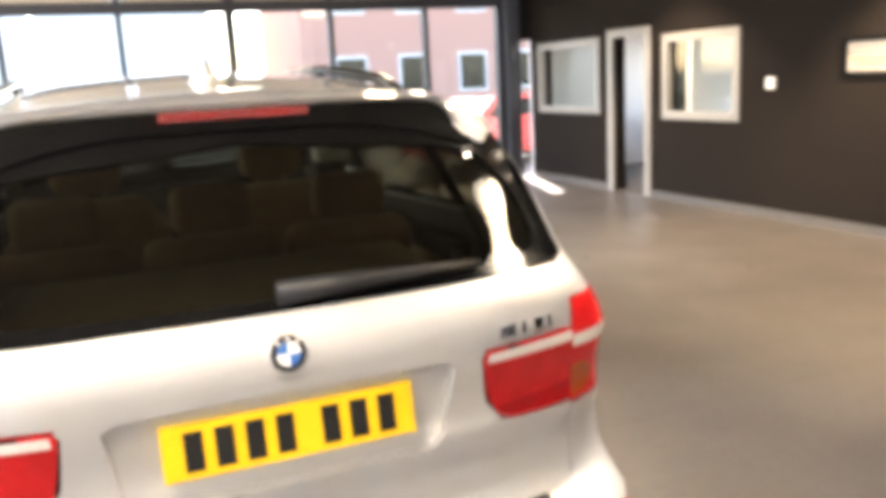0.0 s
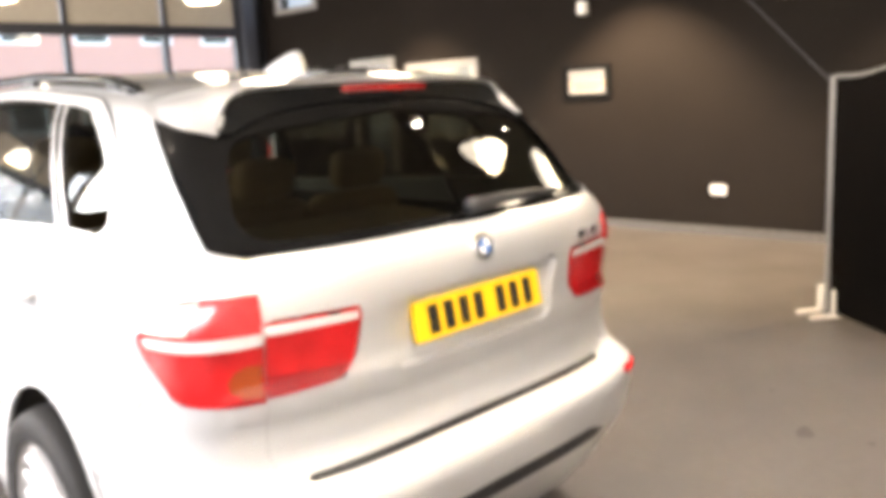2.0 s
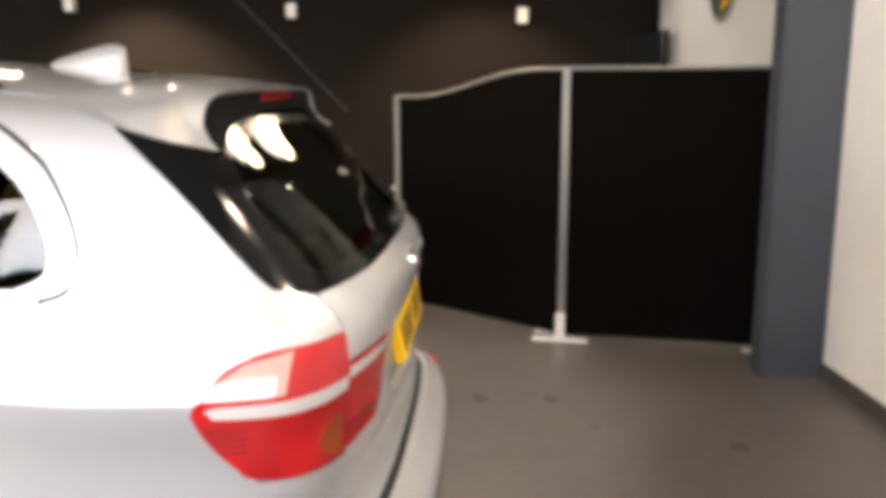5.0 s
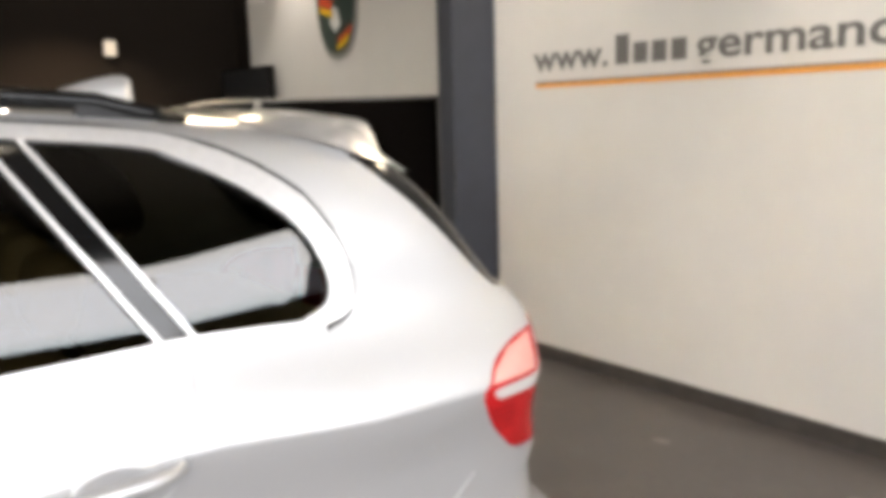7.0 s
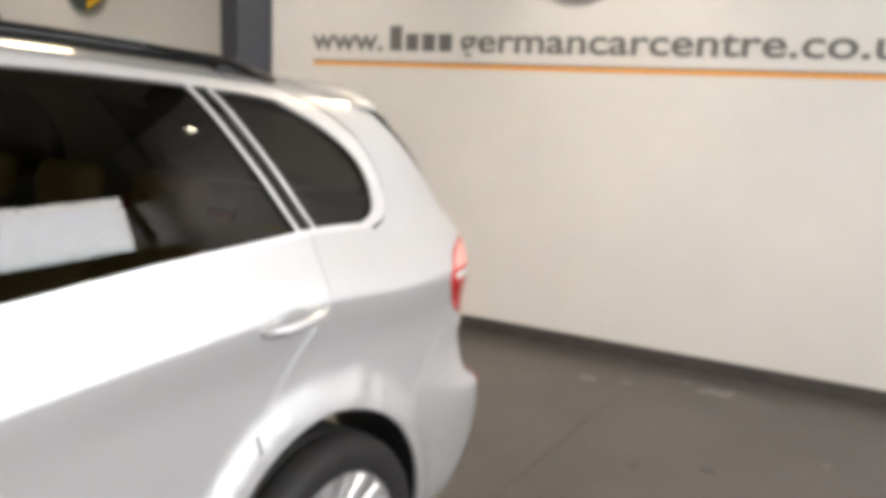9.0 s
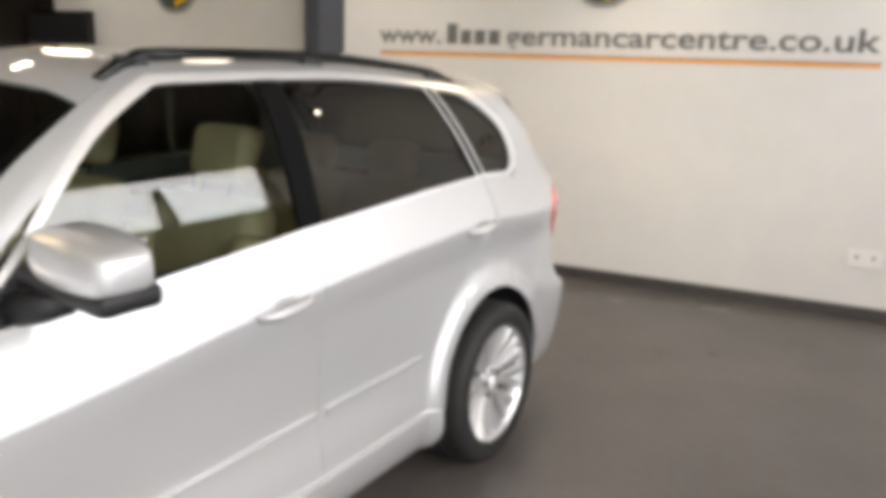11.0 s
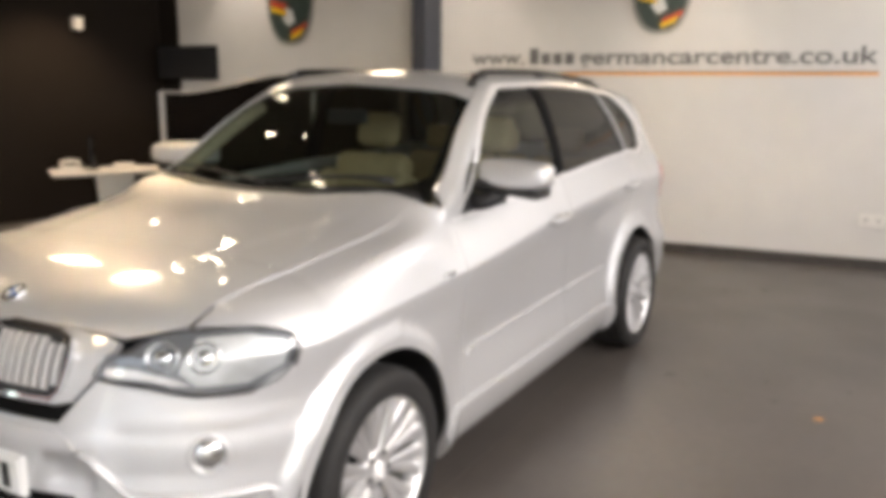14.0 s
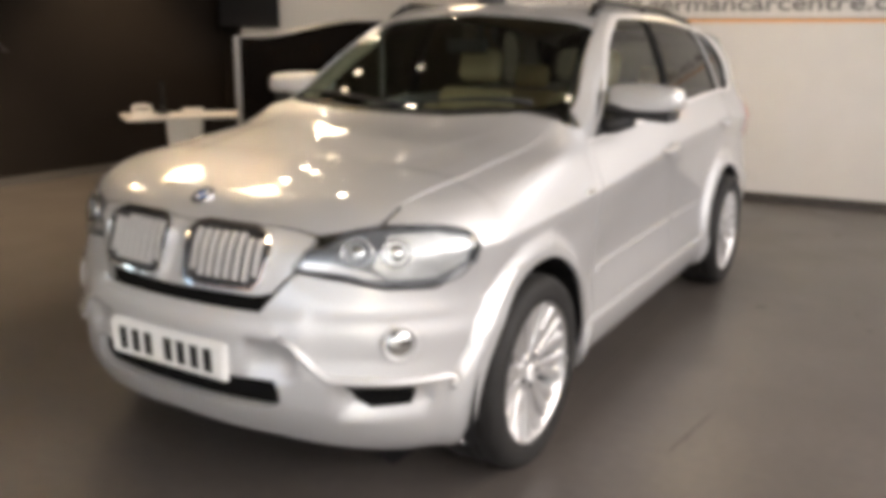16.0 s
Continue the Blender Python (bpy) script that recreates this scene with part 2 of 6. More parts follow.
def lathe(profile, steps=32, axis="z", arc=360):
    """A body turned from (radius, height) pairs."""
    bm = bmesh.new()
    rings = []
    full = arc == 360
    n = steps if full else steps + 1
    for r, h in profile:
        ring = []
        for k in range(n):
            a = radians(arc) * k / steps
            c, s = r * math.cos(a), r * math.sin(a)
            ring.append(bm.verts.new({"z": (c, s, h), "x": (h, c, s), "y": (c, h, s)}[axis]))
        rings.append(ring)
    for a, b in zip(rings, rings[1:]):
        for k in range(steps):
            q = (k + 1) % n
            try:
                bm.faces.new((a[k], a[q], b[q], b[k]))
            except ValueError:
                pass
    bmesh.ops.remove_doubles(bm, verts=bm.verts, dist=1e-5)
    bmesh.ops.recalc_face_normals(bm, faces=bm.faces)
    return bm


def plate(outline, depth, at=None):
    """A flat piece with the outline (a, b) pairs in its xz plane, depth along y."""
    bm = bmesh.new()
    front = [bm.verts.new((a, 0, b)) for a, b in outline]
    f = bm.faces.new(front)
    got = bmesh.ops.extrude_face_region(bm, geom=[f])
    for v in got["geom"]:
        if isinstance(v, bmesh.types.BMVert):
            v.co.y += depth
    bmesh.ops.recalc_face_normals(bm, faces=bm.faces)
    if at:
        bmesh.ops.transform(bm, matrix=at, verts=bm.verts)
    return bm


def tube(points, radius, sides=10):
    """A round bar along points."""
    bm = bmesh.new()
    rings = []
    pts = [Vector(p) for p in points]
    for k, p in enumerate(pts):
        d = (pts[min(k + 1, len(pts) - 1)] - pts[max(k - 1, 0)]).normalized()
        up = Vector((0, 0, 1)) if abs(d.z) < 0.9 else Vector((1, 0, 0))
        s = d.cross(up).normalized()
        u = s.cross(d)
        r = radius[k] if isinstance(radius, (list, tuple)) else radius
        rings.append([bm.verts.new(p + s * r * math.cos(q * math.tau / sides) + u * r * math.sin(q * math.tau / sides)) for q in range(sides)])
    for a, b in zip(rings, rings[1:]):
        for q in range(sides):
            bm.faces.new((a[q], a[(q + 1) % sides], b[(q + 1) % sides], b[q]))
    bm.faces.new(rings[0][::-1])
    bm.faces.new(rings[-1])
    bmesh.ops.recalc_face_normals(bm, faces=bm.faces)
    return bm


# ---- the showroom ----
EAST, SOUTH, NORTH, WEST, TOP = 6.368, -4.753, 8.05, -5.2, 4.6


def structure(name, bm, material, label=""):
    return tagged(part(name, bm, material), label=label, kind="structure")


floor = structure("floor", box(WEST - .3, EAST + .3, SOUTH - .7, NORTH + .3, -.12, -.004), GROUT, "warm grey showroom floor with large square tiles")
BREAK = 6.05                            # where the cream paint ends and the dark corner begins
wall_south = structure("wall_south", box(WEST - .6, BREAK, SOUTH - .25, SOUTH, 0, TOP), CREAM, "cream painted wall with grey lettering")
structure("skirting_south", box(WEST - .3, BREAK, SOUTH, SOUTH + .018, 0, .094, .003), SKIRTING)
structure("wall_south_corner", box(BREAK, EAST + .4, SOUTH - .25, SOUTH + .004, 0, TOP), GREY_PAINT, "dark grey painted corner of the wall")
ceiling = structure("ceiling", box(WEST - .3, EAST + .3, SOUTH - .7, NORTH + .3, TOP, TOP + .2), CEILING)

# the grey wall with its door, two office windows and a high window
DOOR = (5.014, 5.741, 2.10)
OPEN = [(3.38, 4.567, 1.113, 1.987), (6.138, 7.70, 1.151, 2.04), (6.66, 7.60, 3.12, 3.99)]
bm = bmesh.new()
cuts_y = sorted({SOUTH, NORTH, DOOR[0], DOOR[1], *[v for o in OPEN for v in o[:2]]})
cuts_z = sorted({0, TOP, DOOR[2], *[v for o in OPEN for v in o[2:]]})
for ya, yb in zip(cuts_y, cuts_y[1:]):
    z0 = None
    for za, zb in zip(cuts_z, cuts_z[1:]):
        ym, zm = (ya + yb) / 2, (za + zb) / 2
        hole = (DOOR[0] < ym < DOOR[1] and zm < DOOR[2]) or any(o[0] < ym < o[1] and o[2] < zm < o[3] for o in OPEN)
        if hole and z0 is not None:
            solid(bm, EAST, EAST + .2, ya, yb, z0, za)
            z0 = None
        elif not hole and z0 is None:
            z0 = za
    if z0 is not None:
        solid(bm, EAST, EAST + .2, ya, yb, z0, TOP)
wall_east = structure("wall_east", bm, GREY_PAINT, "dark grey painted wall with spot lamps")
structure("skirting_east", box(EAST - .016, EAST, SOUTH + .02, DOOR[0] - .13, 0, .09, .003), GREY_SKIRTING)
structure("skirting_office", box(EAST - .016, EAST, DOOR[1] + .13, NORTH - .05, 0, .09, .003), GREY_SKIRTING)


def office_window(name, y0, y1, z0, z1, rim=.085):
    w = thing(name, "square office window in a broad white frame", "window", kind="structure")
    for nm, b in (("frame_side", (y0 - rim, y0 + .015, z0 - rim, z1 + rim)), ("frame_side", (y1 - .015, y1 + rim, z0 - rim, z1 + rim)),
                  ("frame_head", (y0 + .015, y1 - .015, z1 - .015, z1 + rim)), ("window_sill", (y0 + .015, y1 - .015, z0 - rim, z0 + .015))):
        part(nm, box(EAST - .022, EAST + .06, b[0], b[1], b[2], b[3], .006), FRAME_WHITE, w)
    p = part("pane", box(EAST + .05, EAST + .056, y0, y1, z0, z1), WINDOW_GLASS, w)
    p.visible_shadow = False
    return w


office_window("window_1", *OPEN[0])
office_window("window_2", *OPEN[1])
office_window("window_3", *OPEN[2], rim=.07)
door = thing("door_1", "open doorway with a white architrave and a pale door", "door", kind="structure")
part("architrave", box(EAST - .022, EAST + .02, DOOR[0] - .12, DOOR[0] + .01, 0, DOOR[2] + .10, .006), FRAME_WHITE, door)
part("architrave", box(EAST - .022, EAST + .02, DOOR[1] - .01, DOOR[1] + .12, 0, DOOR[2] + .10, .006), FRAME_WHITE, door)
part("door_head", box(EAST - .022, EAST + .02, DOOR[0] + .01, DOOR[1] - .01, DOOR[2] - .01, DOOR[2] + .10, .006), FRAME_WHITE, door)
part("door_leaf", box(EAST + .22, EAST + .82, DOOR[0] - .05, DOOR[0] - .01, .01, DOOR[2] - .02, .004), FRAME_WHITE, door, "pale open door leaf")

# the office behind the grey wall, plain and closed
structure("office_floor", box(EAST + .3, EAST + 3.2, 1.5, NORTH + .3, -.12, -.004), GROUT)
structure("office_wall_back", box(EAST + 3.0, EAST + 3.2, 1.5, NORTH + .2, 0, 1.0), CREAM)
structure("office_wall_head", box(EAST + 3.0, EAST + 3.2, 1.5, NORTH + .2, 2.25, TOP), CREAM)
structure("office_wall_north", box(EAST + .2, EAST + 3.2, NORTH + .2, NORTH + .4, 0, TOP), CREAM)
ow = thing("window_4", "wide office window to the yard", "window", kind="structure")
for y in (1.6, 3.2, 4.8, 6.4):
    part("mullion", box(EAST + 3.05, EAST + 3.12, y - .04, y + .04, 1.0, 2.25, .004), FRAME_WHITE, ow)
cross = structure("office_wall_cross", box(EAST + .2, EAST + 3.0, 4.35, 4.45, 0, 2.6), CREAM)
cross = structure("office_wall_cross", box(EAST + .9, EAST + 1.0, 4.45, 5.55, 0, 2.6), CREAM)
structure("office_wall_side", box(EAST + .2, EAST + 3.0, 1.3, 1.5, 0, TOP), CREAM)
structure("office_ceiling", box(EAST + .2, EAST + 3.0, 1.5, NORTH + .2, 2.6, 2.7), FRAME_WHITE)

# the glazed front
MULLION = [-4.16, -2.72, -1.27, .17, 1.62, 3.06, 4.55, 5.83]
front = thing("shopfront_north", "tall dark framed shopfront glazing with a deep transom", "shopfront", kind="structure")
for x in MULLION:
    w = .14 if x in (1.62, -2.72, 5.83) else .075
    part("mullion", box(x - w / 2, x + w / 2, NORTH - .06, NORTH + .08, 0, 3.72, .006), DARK_FRAME, front)
part("transom", box(WEST, 5.88, NORTH - .05, NORTH + .07, 2.73, 2.89, .006), DARK_FRAME, front)
part("bottom_rail", box(WEST, 5.88, NORTH - .045, NORTH + .065, 0, .12, .006), DARK_FRAME, front)
part("top_rail", box(WEST, 5.88, NORTH - .05, NORTH + .07, 3.55, 3.77, .006), DARK_FRAME, front)
edges = [WEST] + MULLION
for a, b in zip(edges, edges[1:]):
    p = part("pane", box(a + .04, b - .04, NORTH, NORTH + .008, .12, 2.73), WINDOW_GLASS, front)
    p.visible_shadow = False
    part("blind", box(a + .05, b - .05, NORTH - .03, NORTH - .024, 2.89, 3.55), BLIND, front, "beige closed roller blind")
structure("wall_north_head", box(WEST, 5.88, NORTH - .05, NORTH + .15, 3.77, TOP), DARK_FRAME)
structure("wall_north_return", box(6.10, EAST + .2, NORTH + .02, NORTH + .2, 2.2, TOP), DARK_FRAME)
structure("corner_post", box(5.87, 6.10, NORTH - .16, NORTH + .16, 0, TOP, .01), STEEL_BLUE, "dark steel corner post")
part("side_light", box(6.10, EAST, NORTH + .06, NORTH + .068, 0, 2.2), WINDOW_GLASS, front).visible_shadow = False

# the glazed west side, which mirrors in the car's windows
west = thing("shopfront_west", "long row of high windows over a dark wall", "shopfront", kind="structure")
for k in range(8):
    y = -4.6 + k * 1.65
    part("mullion", box(WEST - .08, WEST + .17, y - .07, y + .07, 2.42, 3.5, .006), DARK_FRAME, west)
    if k < 7:
        p = part("pane", box(WEST, WEST + .008, y + .05, y + 1.6, 2.42, 3.5), WINDOW_GLASS, west)
        p.visible_shadow = False
structure("wall_west_base", box(WEST - .2, WEST + .02, SOUTH - .5, NORTH, 0, 2.42), GREY_PAINT)
structure("wall_west_head", box(WEST - .2, WEST + .02, SOUTH - .5, NORTH, 3.5, TOP), GREY_PAINT)

# outside
structure("ground", box(-120, 120, -120, 160, -.5, -.14), ASPHALT, "grey asphalt yard outside the showroom")
# ---- car body surface: one half, as a grid of stations (rear centre > side > front centre) and height lines ----
def curve(points):
    """A smooth monotone curve through points (a, b)."""
    xs = np.array([p[0] for p in points], float)
    ys = np.array([p[1] for p in points], float)
    h = np.diff(xs)
    d = np.diff(ys) / h
    m = np.zeros(len(xs))
    m[0], m[-1] = d[0], d[-1]
    for k in range(1, len(xs) - 1):
        if d[k - 1] * d[k] > 0:
            w1, w2 = 2 * h[k] + h[k - 1], h[k] + 2 * h[k - 1]
            m[k] = (w1 + w2) / (w1 / d[k - 1] + w2 / d[k])

    def at(q):
        q = np.clip(np.asarray(q, float), xs[0], xs[-1])
        k = np.clip(np.searchsorted(xs, q) - 1, 0, len(h) - 1)
        s = (q - xs[k]) / h[k]
        return ((1 + 2 * s) * (1 - s) ** 2 * ys[k] + s * (1 - s) ** 2 * h[k] * m[k]
                + s * s * (3 - 2 * s) * ys[k + 1] + s * s * (s - 1) * h[k] * m[k + 1])
    return at


def ease(a, b, q):
    s = min(max((q - a) / (b - a), 0.0), 1.0)
    return s * s * (3 - 2 * s)


REAR_Y, FRONT_Y = -1.75, 1.70          # where the ends begin to curve round
crown = curve([(-1.75, 1.688), (-1.3, 1.728), (-.6, 1.762), (-.1, 1.755), (.2, 1.725), (.35, 1.688), (.75, 1.47), (1.10, 1.225), (1.2, 1.195), (1.45, 1.16), (1.7, 1.125)])
roof_edge = curve([(-1.75, 1.610), (-1.4, 1.648), (-.6, 1.694), (0, 1.687), (.3, 1.660)])
belt_z = curve([(-1.75, 1.275), (-1.44, 1.262), (-1.02, 1.248), (-.33, 1.212), (.25, 1.172), (.6, 1.155), (.9, 1.145), (1.2, 1.115), (1.45, 1.08), (1.7, 1.04)])
belt_x = curve([(-1.75, 0.805), (-1, 0.821), (0, 0.838), (0.9, 0.846), (1.2, 0.866), (1.7, 0.840)])
shoulder_z = curve([(-1.75, 1.105), (-1.3, 1.09), (-.17, 1.035), (.6, .975), (1.0, .955), (1.7, .915)])
shoulder_x = curve([(-1.75, 0.900), (-1.3, 0.897), (0, 0.906), (1, 0.931), (1.7, 0.926)])
waist_x = curve([(-1.75, 0.902), (-1.3, 0.895), (-0.6, 0.872), (0.6, 0.880), (1.3, 0.925), (1.7, 0.926)])
rear_end = curve([(0.2, -2.300), (0.359, -2.415), (0.476, -2.480), (0.605, -2.495), (0.667, -2.477), (0.697, -2.410), (0.735, -2.376), (0.80, -2.370), (0.872, -2.372), (0.908, -2.397), (0.935, -2.386), (1.002, -2.387), (1.102, -2.403), (1.192, -2.412), (1.242, -2.395), (1.292, -2.340), (1.452, -2.175), (1.592, -2.025), (1.645, -2.000), (1.667, -1.950), (1.69, -1.760), (1.74, -1.755)])
front_end = curve([(.20, 2.20), (.30, 2.30), (.42, 2.345), (.55, 2.35), (.66, 2.345), (.74, 2.315), (.82, 2.288), (.9, 2.262), (.96, 2.225), (1.0, 2.19), (1.03, 2.14), (1.06, 2.05),
                   (1.09, 1.94), (1.11, 1.83), (1.126, 1.71), (1.74, 1.705)])


def section(y):
    """The half outline at a station, from the floor pan's middle to the roof's or bonnet's middle."""
    zc, zb, xb, zs, xs, xw = float(crown(y)), float(belt_z(y)), float(belt_x(y)), float(shoulder_z(y)), float(shoulder_x(y)), float(waist_x(y))
    ze = min(float(roof_edge(min(y, .3))), float(crown(y + .27)) if y > -.1 else 9)
    ze = max(ze, zb + .01)
    slim = .007 * (2.3 - y)
    xe = xb + (.66 - slim - xb) * (ze - zb) / (1.66 - zb)
    cabin = [((xb + xe) / 2 + .075 * (ze - zb), (zb + ze) / 2), (xe, ze), (xe * .62, ze + (zc - ze) * .70), (0, zc)]
    hood = [(.745 - slim, zc - .042), (.62, zc - .018), (.40, zc - .006), (0, zc)]
    f = ease(.90, 1.02, y)
    top = [(a[0] + (b[0] - a[0]) * f, a[1] + (b[1] - a[1]) * f) for a, b in zip(cabin, hood)]
    return [(0, .21), (.80 - slim, .215), (.895 - slim, .27), (.922 - slim, .40), (xw, .62), (xs - .019, zs - .15), (xs - .001, zs - .008), (xs - .006, zs + .008), (xb, zb)] + top


STEPS = (3, 3, 4, 8, 8, 5, 2, 5, 8, 8, 9, 9)


def build_grid():
    def outline(y):
        pts = section(y)
        k = [0.0]
        for a, b in zip(pts, pts[1:]):
            k.append(k[-1] + math.hypot(b[0] - a[0], b[1] - a[1]) + 1e-4)
        fx, fz = curve([(s, p[0]) for s, p in zip(k, pts)]), curve([(s, p[1]) for s, p in zip(k, pts)])
        s = np.concatenate([np.linspace(k[i], k[i + 1], n, endpoint=False) for i, n in enumerate(STEPS)] + [[k[-1]]])
        return fx(s), fz(s)
    rows = []
    xr, zr = outline(REAR_Y)
    plan = [(0, 1), (.24, .995), (.50, .975), (.66, .94), (.795, .890), (.888, .828), (.945, .735), (.972, .60), (.986, .43), (.995, .21), (1, 0)]
    k = [0.0]
    for a, b in zip(plan, plan[1:]):
        k.append(k[-1] + math.hypot(b[0] - a[0], b[1] - a[1]))
    px, py = curve([(s, p[0]) for s, p in zip(k, plan)]), curve([(s, p[1]) for s, p in zip(k, plan)])
    for s in np.linspace(0, k[-1], 44, endpoint=False):
        low = np.clip((.80 - zr) / .12, 0, 1)
        rows.append(np.stack([xr * float(px(s)) * (1 + .028 * low * float(py(s)) * min(1, 2 * float(px(s)))), REAR_Y + (rear_end(zr) - REAR_Y) * float(py(s)), zr], 1))
    for y in np.linspace(REAR_Y, FRONT_Y, 160):
        x, z = outline(y)
        rows.append(np.stack([x, np.full_like(x, y), z], 1))
    xf, zf = outline(FRONT_Y)
    for a in np.linspace(0, math.pi / 2, 49)[1:]:
        rows.append(np.stack([xf * max(math.cos(a), 0) ** (2 / 2.25), FRONT_Y + (front_end(zf) - FRONT_Y) * math.sin(a) ** (2 / 2.25), zf], 1))
    return np.array(rows)


GRID = build_grid()
eased = np.vectorize(ease)
# flared wheel arches
for y0 in (1.467, -1.467):
    reach = np.hypot(GRID[..., 1] - y0, GRID[..., 2] - .365)
    GRID[..., 0] += .030 * (1 - eased(.478, .508, reach)) * eased(.55, .85, GRID[..., 0])
# pockets in the front bumper: round the fog lamps, round the corner intakes and beside the plate
for x0, x1, z0, z1, depth in ((.52, .90, .548, .712, .013), (.605, .82, .410, .495, .030), (.33, .47, .520, .620, .026)):
    hollow = eased(x0 - .02, x0 + .02, GRID[..., 0]) * (1 - eased(x1 - .02, x1 + .02, GRID[..., 0])) * eased(z0 - .018, z0 + .018, GRID[..., 2]) * (1 - eased(z1 - .018, z1 + .018, GRID[..., 2]))
    GRID[..., 1] -= depth * hollow * (GRID[..., 1] > 1.8)
# two creases spreading over the bonnet from the grille to the windscreen pillars
crease = .345 + (2.1 - GRID[..., 1]) * .235
inside = 1 - eased(-.024, .024, GRID[..., 0] - crease)
GRID[:, 46:, 2] += (.006 * inside * eased(1.00, 1.25, GRID[..., 1]) * (1 - eased(1.40, 2.08, GRID[..., 1])))[:, 46:]

# ---- pieces cut from the car's surface ----
from mathutils.geometry import tessellate_polygon

NU, NV = GRID.shape[0], GRID.shape[1]
REAR_N, SIDE_N = 44, 160


def grid_normals():
    du, dv = np.gradient(GRID, axis=0), np.gradient(GRID, axis=1)
    n = np.cross(dv, du)
    ln = np.linalg.norm(n, axis=2, keepdims=True)
    n = n / np.maximum(ln, 1e-9)
    mid = np.array([0, 0, .9])
    flip = (n * (GRID - mid) * np.array([1, .35, 1])).sum(2, keepdims=True) < 0
    n = np.where(flip, -n, n)
    n[0, :, 0] = 0
    n[-1, :, 0] = 0
    n[:, -1, 0] = 0
    return n / np.maximum(np.linalg.norm(n, axis=2, keepdims=True), 1e-9)


NORMALS = grid_normals()


def bilinear(arr, u, v):
    u, v = np.clip(u, 0, NU - 1.000001), np.clip(v, 0, NV - 1.000001)
    i, j = u.astype(int), v.astype(int)
    a, b = (u - i)[..., None], (v - j)[..., None]
    return arr[i, j] * (1 - a) * (1 - b) + arr[i + 1, j] * a * (1 - b) + arr[i, j + 1] * (1 - a) * b + arr[i + 1, j + 1] * a * b


AXES = {"S": (1, 2), "R": (0, 2), "F": (0, 2), "T": (0, 1)}
_far = np.full((NU, NV), 1e3)
BLOCK = {k: _far.copy() for k in AXES}
BLOCK["S"][:, 6:60] = 0
BLOCK["R"][:REAR_N + 6, 6:] = 0
BLOCK["F"][REAR_N + SIDE_N - 13:, 4:] = 0
BLOCK["T"][:, 38:] = 0


def locate(p):
    """Grid coordinates of a point given by its side (y, z), rear or front (x, z) or top (x, y) view, or by station y and height line."""
    kind, a, b = p
    if kind == "V":
        return (REAR_N + (a - REAR_Y) / (FRONT_Y - REAR_Y) * (SIDE_N - 1), b)
    if kind == "UV":
        return (a, b)
    if kind == "S" and REAR_Y <= a <= .9 and b > float(belt_z(a)) + .004:
        u = REAR_N + (a - REAR_Y) / (FRONT_Y - REAR_Y) * (SIDE_N - 1)
        vs = np.arange(38, 57, .25)
        zs = bilinear(GRID, np.full(len(vs), u), vs)[:, 2]
        return (u, float(np.interp(b, zs, vs)))
    if kind == "R":
        a += .026 * ease(.44, .66, a)
    ax = AXES[kind]
    d = (GRID[..., ax[0]] - a) ** 2 + (GRID[..., ax[1]] - b) ** 2 + BLOCK[kind]
    i, j = np.unravel_index(np.argmin(d), d.shape)
    u, v, step = float(i), float(j), 1.0
    offs = np.linspace(-1, 1, 5)
    for _ in range(12):
        uu, vv = np.meshgrid(np.clip(u + offs * step, 0, NU - 1), np.clip(v + offs * step, 0, NV - 1), indexing="ij")
        q = bilinear(GRID, uu, vv)
        e = (q[..., ax[0]] - a) ** 2 + (q[..., ax[1]] - b) ** 2
        k = np.unravel_index(np.argmin(e), e.shape)
        u, v = float(uu[k]), float(vv[k])
        step *= 0.6
    return (u, v)


def trace(points, step=0.035):
    """A closed outline in grid coordinates from a list of located points."""
    out = []
    n = len(points)
    for k in range(n):
        p, q = points[k], points[(k + 1) % n]
        a = locate(p)
        if p[0] == q[0] and p[0] in AXES:
            m = max(1, int(math.hypot(q[1] - p[1], q[2] - p[2]) / step))
            out.append(a)
            for s in range(1, m):
                f = s / m
                out.append(locate((p[0], p[1] + (q[1] - p[1]) * f, p[2] + (q[2] - p[2]) * f)))
        else:
            b = locate(q)
            m = max(1, int(math.hypot(b[0] - a[0], b[1] - a[1]) / 1.5))
            for s in range(m):
                f = s / m
                out.append((a[0] + (b[0] - a[0]) * f, a[1] + (b[1] - a[1]) * f))
    return out


def rounded(points, closed=False, n=4):
    """The same outline drawn through its points as a smooth curve."""
    uv = [locate(p) for p in points]
    m = len(uv)
    out = []
    for k in range(m if closed else m - 1):
        a, b, c, d = (uv[(k + o) % m] if closed else uv[min(max(k + o, 0), m - 1)] for o in (-1, 0, 1, 2))
        for s in range(n):
            t = s / n
            out.append(("UV",) + tuple(.5 * (2 * b[q] + (c[q] - a[q]) * t + (2 * a[q] - 5 * b[q] + 4 * c[q] - d[q]) * t * t + (3 * b[q] - a[q] - 3 * c[q] + d[q]) * t ** 3) for q in (0, 1)))
    if not closed:
        out.append(("UV",) + uv[-1])
    return out


def clip_half(poly, axis, limit, keep_less):
    out = []
    for k, p in enumerate(poly):
        q = poly[k - 1]
        pin = p[axis] <= limit if keep_less else p[axis] >= limit
        qin = q[axis] <= limit if keep_less else q[axis] >= limit
        if pin != qin:
            f = (limit - q[axis]) / (p[axis] - q[axis])
            out.append((q[0] + (p[0] - q[0]) * f, q[1] + (p[1] - q[1]) * f))
        if pin:
            out.append(p)
    return out


